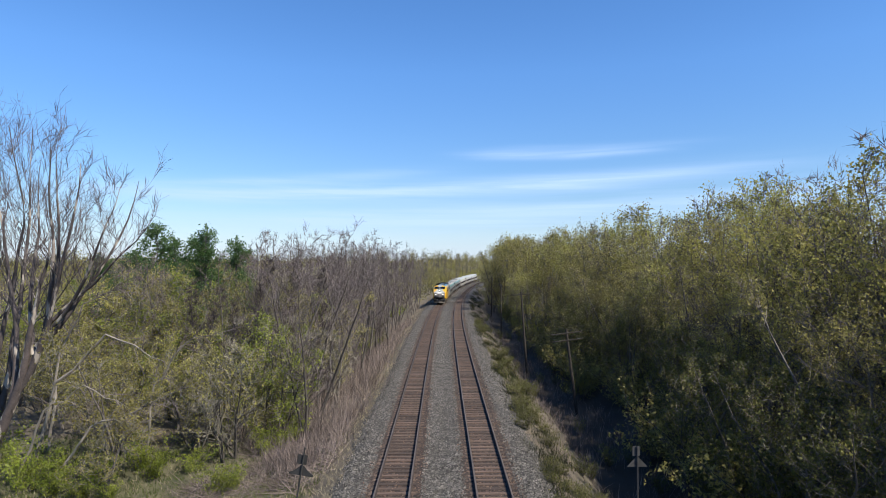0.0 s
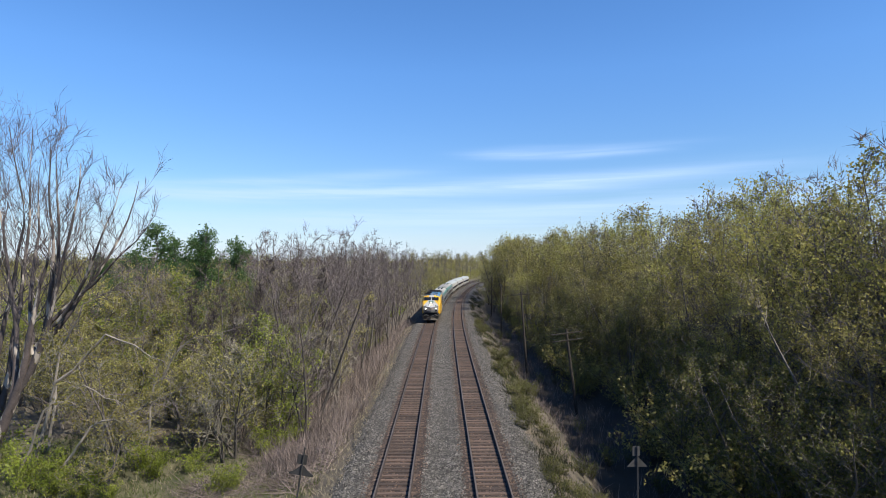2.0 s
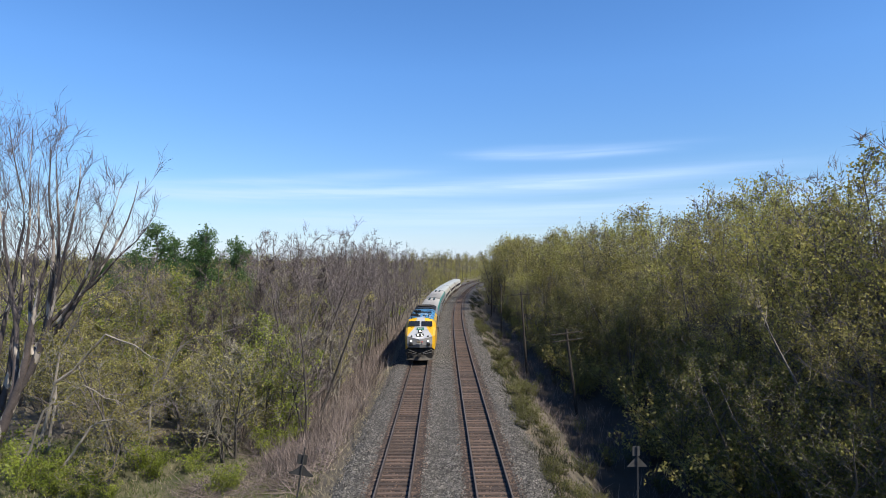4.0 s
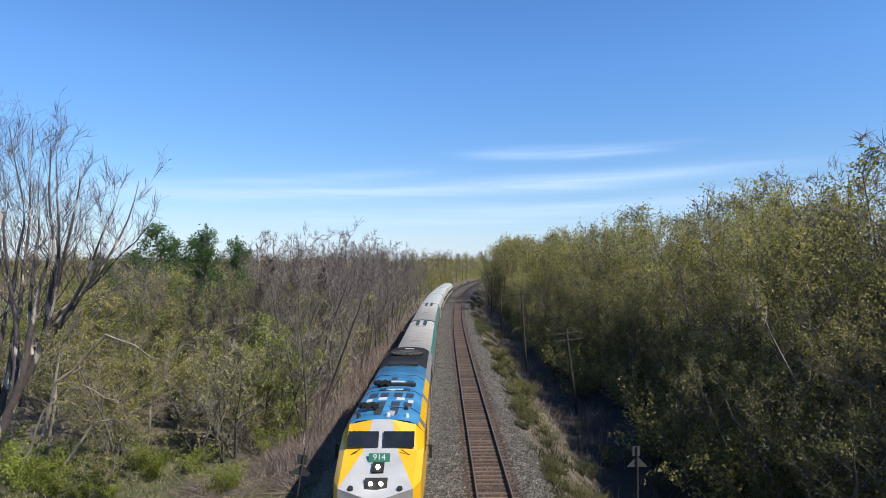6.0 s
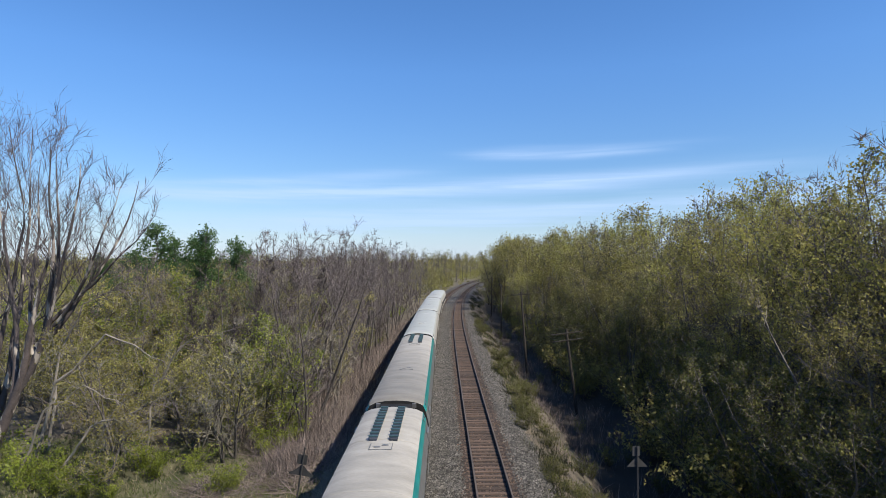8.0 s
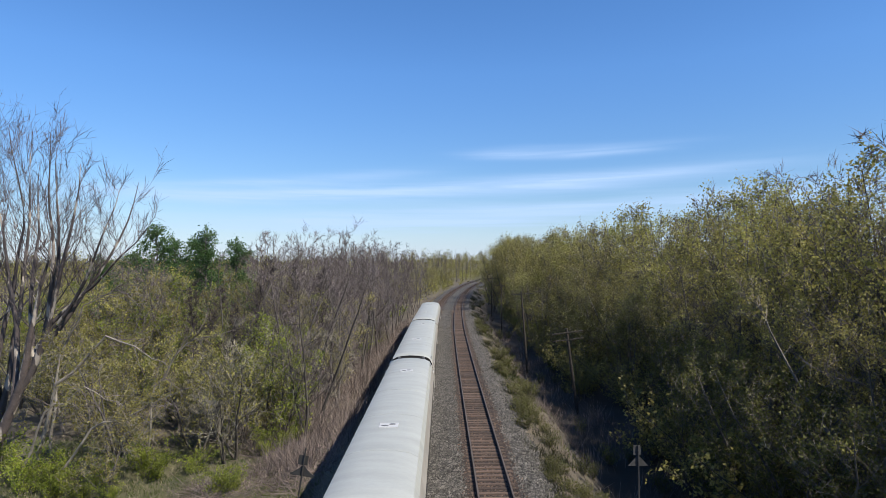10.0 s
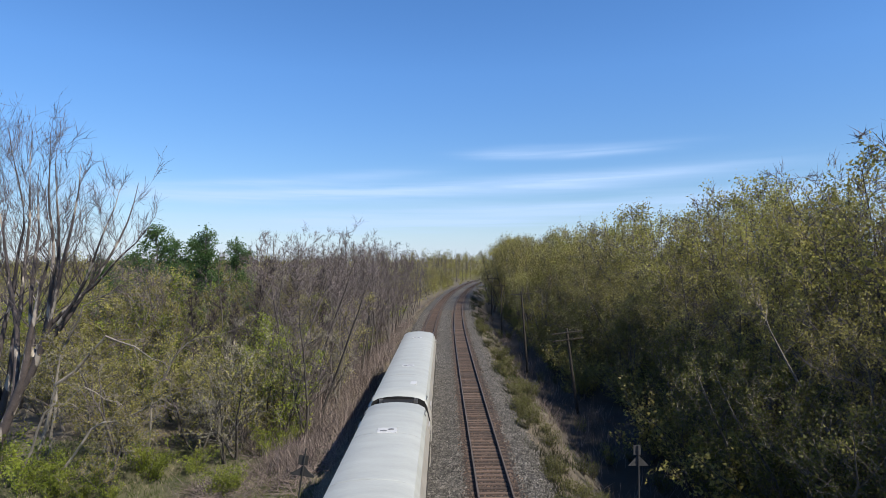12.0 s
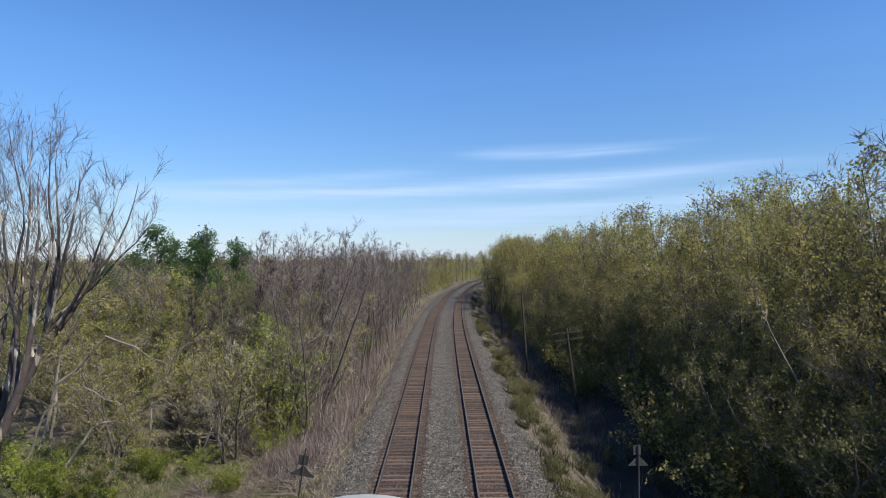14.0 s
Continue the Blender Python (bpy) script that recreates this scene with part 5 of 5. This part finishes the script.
        bmesh.ops.recalc_face_normals(b, faces=b.faces)
        return part(name, b, m, roof)

    squares = [(-0.46, -0.14, -6.9, -5.6), (0.14, 0.46, -6.9, -5.6)]
    for x0, x1 in ((-0.96, -0.60), (-0.48, -0.14), (0.10, 0.46), (0.60, 0.94)):
        squares += [(x0, x1, -5.45, -4.75), (x0, x1, -3.95, -3.15)]
    squares += [(-0.66, -0.36, -2.75, -2.2), (0.44, 0.74, -2.75, -2.2), (-0.66, -0.36, -1.0, -0.45), (0.48, 0.80, -0.95, -0.4), (-0.3, 0.0, -0.3, 0.25)]
    for x0, x1, y0, y1 in squares:
        patch("dark_roof_panel", x0, x1, y0, y1, M_NAVY)
    for x0, x1, y0, y1 in ((-0.98, -0.74, -4.70, -4.20), (-0.5, -0.14, -4.5, -4.05), (0.26, 0.60, -4.5, -4.05), (0.76, 0.98, -4.85, -4.35), (-0.26, 0.40, -2.72, -2.42), (-0.26, 0.40, -0.95, -0.65), (-0.25, 0.35, 9.6, 9.85)):
        patch("white_roof_panel", x0, x1, y0, y1, M_WHITE, 0.014)
    patch("grey_roof_panel", 0.12, 0.36, -7.0, -6.3, M_SILVER, 0.014)
    # exhaust slot, air intake and fan
    part("exhaust_slot", box(bmesh.new(), -0.85, 0.95, -1.75, -1.45, 4.20, 4.33, 0.02), M_BLACK, roof)
    part("air_intake", box(bmesh.new(), -0.85, 0.85, 3.6, 4.4, 4.15, 4.32, 0.03), M_BLACK, roof)
    fan = part("fan_well", disc(bmesh.new(), (0, 7.8, 4.235), (0, 0, 1), 1.02, 0.06, 36), M_BLACK, roof, "dark well under the fan")
    for i in range(9):
        a0 = 2 * math.pi * i / 9
        bm = bmesh.new()
        loft(bm, [[(rr * math.cos(a0 + w), 7.8 + rr * math.sin(a0 + w), 4.275 + lift) for rr in (0.2, 0.55, 0.9)] for w, lift in ((0.0, 0.0), (0.2, 0.008), (0.38, 0.016))])
        part("fan_blade", bm, M_GREY, fan)
    bm = bmesh.new()
    loops = []
    for i in range(36):
        a = 2 * math.pi * i / 36
        loops.append([bm.verts.new(((1.0 + 0.035 * math.cos(c)) * math.cos(a), 7.8 + (1.03 + 0.035 * math.cos(c)) * math.sin(a), 4.28 + 0.045 * math.sin(c))) for c in (2 * math.pi * k / 8 for k in range(8))])
    for i in range(36):
        l0, l1 = loops[i], loops[(i + 1) % 36]
        for k in range(8):
            bm.faces.new((l0[k], l1[k], l1[(k + 1) % 8], l0[(k + 1) % 8]))
    part("fan_ring", bm, M_BLACK, fan)
    bm = bmesh.new()
    for i in range(40):
        a = 2 * math.pi * i / 40
        tube(bm, (0.16 * math.cos(a), 7.8 + 0.16 * math.sin(a), 4.36), (0.98 * math.cos(a), 7.8 + 1.01 * math.sin(a), 4.31), 0.007, n=4)
    for rr in (0.3, 0.45, 0.6, 0.74, 0.87):
        for i in range(24):
            a0, a1 = 2 * math.pi * i / 24, 2 * math.pi * (i + 1) / 24
            zr = 4.368 - 0.06 * rr
            tube(bm, (rr * math.cos(a0), 7.8 + rr * math.sin(a0), zr), (rr * math.cos(a1), 7.8 + rr * math.sin(a1), zr), 0.007, n=4)
    disc(bm, (0, 7.8, 4.36), (0, 0, 1), 0.17, 0.03, 16)
    part("fan_grille", bm, M_GRIME, fan)
    # horns
    for cx, cy in ((-0.72, -5.9), (-0.62, -1.6)):
        bm = bmesh.new()
        for i in range(5):
            x, ln = cx - 0.28 + i * 0.15, 0.30 + 0.06 * (i % 3)
            tube(bm, (x, cy - ln, 4.40 + 0.05 * (i % 2)), (x, cy + 0.1, 4.40), 0.11, 0.04, 10)
        box(bm, cx - 0.4, cx + 0.4, cy + 0.05, cy + 0.2, 4.24, 4.42, 0.02)
        part("horn", bm, M_BLACK, roof)
    for cx, cy, m in ((-0.95, -7.0, M_BLACK), (0.15, -7.1, M_WHITE), (0.85, -7.0, M_WHITE), (0.75, -5.9, M_BLACK)):
        bm = bmesh.new()
        tube(bm, (cx, cy, loco_roof_z(cx) - 0.02), (cx, cy, loco_roof_z(cx) + 0.14), 0.10, 0.06, 10)
        part("antenna", bm, m, roof)
    for sx in (-1, 1):
        bm = bmesh.new()
        for y in (-6.0, -3.0, 0.5):
            tube(bm, (sx * 0.1, y, 4.315), (sx * 0.95, y + 0.03, 4.25), 0.012, n=5)
            tube(bm, (sx * 0.95, y + 0.03, 4.25), (sx * 1.3, y + 0.03, 4.04), 0.012, n=5)
        part("roof_seam", bm, M_DARKROOF, roof)
    # --- face ---
    up1, up2 = (0, 0.74, 1.0), (0, 2.06, 0.92)
    for sx in (-1, 1):
        bm = plate(bmesh.new(), (sx * 0.635, -8.13, 3.69), up1, 1.10, 0.56, 0.05)
        pane = part("windscreen", bm, M_GLASS, nose)
        part("wiper", tube(bmesh.new(), (sx * 1.05, -8.5, 3.24), (sx * 0.72, -8.42, 3.42), 0.015, n=6), M_BLACK, nose)
        bm = disc(bmesh.new(), (sx * 0.80, -10.02, 2.66), (0, -0.6, 0.8), 0.09, 0.08)
        part("marker_light", bm, M_BLACK, nose)
        bm = disc(bmesh.new(), (sx * 0.83, -10.30, 2.24), (0, -1, 0), 0.105, 0.12)
        rim = part("ditch_light", bm, M_STEEL, nose)
        part("lens", disc(bmesh.new(), (sx * 0.83, -10.36, 2.24), (0, -1, 0), 0.07, 0.03), M_LAMP, rim)
        part("lamp_recess", box(bmesh.new(), sx * 0.84 - 0.17, sx * 0.84 + 0.17, -10.33, -10.20, 1.80, 2.03, 0.02), M_BLACK, nose)
        bm = disc(bmesh.new(), (sx * 0.17, -9.86, 2.76), (0, -0.9, 0.45), 0.068, 0.12)
        part("headlight", bm, M_LAMP, nose, "lit twin headlight")
    part("headlight_frame", plate(bmesh.new(), (0, -9.78, 2.715), (0, 1.3, 1.1), 0.74, 0.42, 0.08), M_BLACK, nose)
    fr = part("upper_light_frame", plate(bmesh.new(), (0, -9.12, 3.02), up2, 0.40, 0.46, 0.10), M_BLACK, nose)
    part("lens", disc(bmesh.new(), (0, -9.18, 3.06), (0, -0.8, 0.6), 0.08, 0.10), M_LAMP, fr)
    board = part("number_board", plate(bmesh.new(), (0, -8.72, 3.22), (0, 1.0, 1.2), 0.74, 0.30, 0.08), M_GREEN, nose)
    cu = bpy.data.curves.new("numerals", "FONT")
    cu.body, cu.size, cu.align_x, cu.align_y, cu.extrude = "914", 0.30, "CENTER", "CENTER", 0.004
    tmp = bpy.data.objects.new("numerals", cu)
    me = bpy.data.meshes.new_from_object(tmp)
    bpy.data.objects.remove(tmp)
    me.materials.clear()
    me.materials.append(M_WHITE)
    num = new("numerals", me)
    upv = Vector((0, 1.0, 1.2)).normalized()
    nv = Vector((1, 0, 0)).cross(upv)
    m = Matrix((Vector((1, 0, 0)), upv, nv)).transposed().to_4x4()
    m.translation = Vector((0, -8.72, 3.22)) + nv * 0.046
    num.matrix_basis = m
    num.parent = board
    # marks on the lower nose, as plain shapes
    part("yellow_mark", box(bmesh.new(), -0.25, 0.06, -10.462, -10.40, 2.14, 2.19), M_OCHRE, nose)
    bm = bmesh.new()
    star = []
    for i in range(10):
        a, r = math.pi / 2 + math.pi * i / 5, (0.075, 0.038)[i % 2]
        star.append(bm.verts.new((0.24 + r * math.cos(a), -10.47, 2.18 + r * math.sin(a))))
    bm.faces.new(star)
    r = bmesh.ops.extrude_face_region(bm, geom=list(bm.faces))
    bmesh.ops.translate(bm, vec=(0, 0.06, 0), verts=[v for v in r["geom"] if isinstance(v, bmesh.types.BMVert)])
    part("red_mark", bm, M_RED, nose)
    part("lettering", box(bmesh.new(), -0.30, 0.30, -10.475, -10.40, 2.00, 2.03), M_BEIGE, nose)
    # --- pilot, coupler, steps ---
    bm = bmesh.new()
    rows = []
    for z, push in ((0.86, 0.0), (0.6, -0.05), (0.36, -0.16)):
        rows.append([(x, -10.08 + 0.36 * (abs(x) / 1.3) ** 1.5 + push, z) for x in (-1.30, -0.85, -0.4, 0, 0.4, 0.85, 1.30)])
    loft(bm, rows)
    r = bmesh.ops.extrude_face_region(bm, geom=list(bm.faces))
    bmesh.ops.translate(bm, vec=(0, 0.06, 0), verts=[v for v in r["geom"] if isinstance(v, bmesh.types.BMVert)])
    bmesh.ops.recalc_face_normals(bm, faces=bm.faces)
    part("snow_plough", bm, M_GRIME, veh, "grey steel snow plough, worn")
    part("coupler_pocket", box(bmesh.new(), -1.2, 1.2, -9.98, -9.5, 0.6, 1.64, 0.03), M_BLACK, veh)
    bm = bmesh.new()
    box(bm, -0.14, 0.14, -10.75, -10.2, 0.78, 1.06, 0.04)
    box(bm, -0.2, 0.06, -10.95, -10.7, 0.76, 1.08, 0.04)
    part("coupler", bm, M_BLACK, veh)
    for sx in (-1, 1):
        bm = bmesh.new()
        tube(bm, (sx * 0.3, -10.25, 1.10), (sx * 1.15, -10.02, 1.38), 0.025, n=6)
        tube(bm, (sx * 0.3, -10.25, 0.98), (sx * 1.15, -10.02, 1.12), 0.02, n=6)
        part("hand_rail", bm, M_STEEL, veh)
    part("underframe", box(bmesh.new(), -1.40, 1.40, -9.9, 10.85, 0.85, 1.25, 0.03), M_GRIME, veh)
    part("fuel_tank", box(bmesh.new(), -1.4, 1.4, -2.6, 2.6, 0.25, 0.95, 0.12), M_GRIME, veh)
    running_gear(veh, (-6.4, 6.4), 2.75, 0.508)
    return veh


loco = build_loco()
LAB1 = "passenger coach with a grimy grey roof and teal edges"
LAB3 = "passenger coach with a clean off-white roof and pale sides"
TRAIN = [(loco, 10.5, 6.4)]
centre = 21.0 + 0.3
for i in range(5):
    coach = build_coach("grey" if i < 2 else "white", LAB1 if i < 2 else LAB3, i < 2, i == 4)
    TRAIN.append((coach, centre + 25.95 / 2 + (0.8 if i == 4 else 0.0), 9.1))
    centre += 25.95


# ---- ties of the two tracks ----
def build_ties(track, off, seed):
    rng = np.random.default_rng(seed)
    shapes = []
    for i in range(6):
        bm = bmesh.new()
        box(bm, -1.28 + rng.uniform(-0.14, 0.08), 1.28 + rng.uniform(-0.08, 0.14), -0.115, 0.115 + rng.uniform(-0.02, 0.01), -0.33, -0.171 + rng.uniform(-0.006, 0.0))
        for v in bm.verts:
            v.co += Vector((rng.normal(0, 0.015), rng.normal(0, 0.010), rng.normal(0, 0.004)))
            v.co.z = min(v.co.z, -0.171)
        me = bpy.data.meshes.new("tie")
        bm.to_mesh(me)
        bm.free()
        me.materials.append(M_TIE)
        shapes.append(me)
    verts, faces = [], []
    for i in range(-110, 860):
        s = 16 + 0.54 * i
        x, y, a = on_line(s, off + rng.normal(0, 0.03))
        if 0 <= i < 300:
            t = new("tie", shapes[rng.integers(6)])
            t.parent = track
            t.matrix_basis = pose(x, y, 0, 0, 0, -math.degrees(a) + rng.normal(0, 0.6))
        else:
            k = len(verts)
            for dx, dy, dz in ((-1.3, -0.11, -0.33), (1.3, -0.11, -0.33), (1.3, 0.11, -0.33), (-1.3, 0.11, -0.33), (-1.3, -0.11, -0.172), (1.3, -0.11, -0.172), (1.3, 0.11, -0.172), (-1.3, 0.11, -0.172)):
                verts.append((x + dx * math.cos(a) + dy * math.sin(a), y - dx * math.sin(a) + dy * math.cos(a), dz))
            faces += [(k + 4, k + 5, k + 6, k + 7), (k, k + 1, k + 5, k + 4), (k + 1, k + 2, k + 6, k + 5), (k + 2, k + 3, k + 7, k + 6), (k + 3, k, k + 4, k + 7)]
    ob = new("far_ties", mesh_of("far_ties", verts, faces, M_TIE))
    ob.parent = track
    ob["kind"] = "stuff"


build_ties(track_left, LEFT, 31)
build_ties(track_right, RIGHT, 32)


# ---- what moves ----
def motions():
    for veh, behind, half in TRAIN:
        rows = []
        for i in range(29):
            t = 0.5 * i
            s = NOSE0 - SPEED * t + behind
            x0, y0, _ = on_line(s - half, LEFT)
            x1, y1, _ = on_line(s + half, LEFT)
            rows.append((t, pose((x0 + x1) / 2, (y0 + y1) / 2, 0, 0, 0, math.degrees(math.atan2(-(x1 - x0), y1 - y0)))))
        walk(veh, rows)
    for w, y, r in WHEELSETS:
        walk(w, [(i / 30, pose(0, y, r, math.degrees(SPEED * i / 30 / r))) for i in range(421)])


motions()
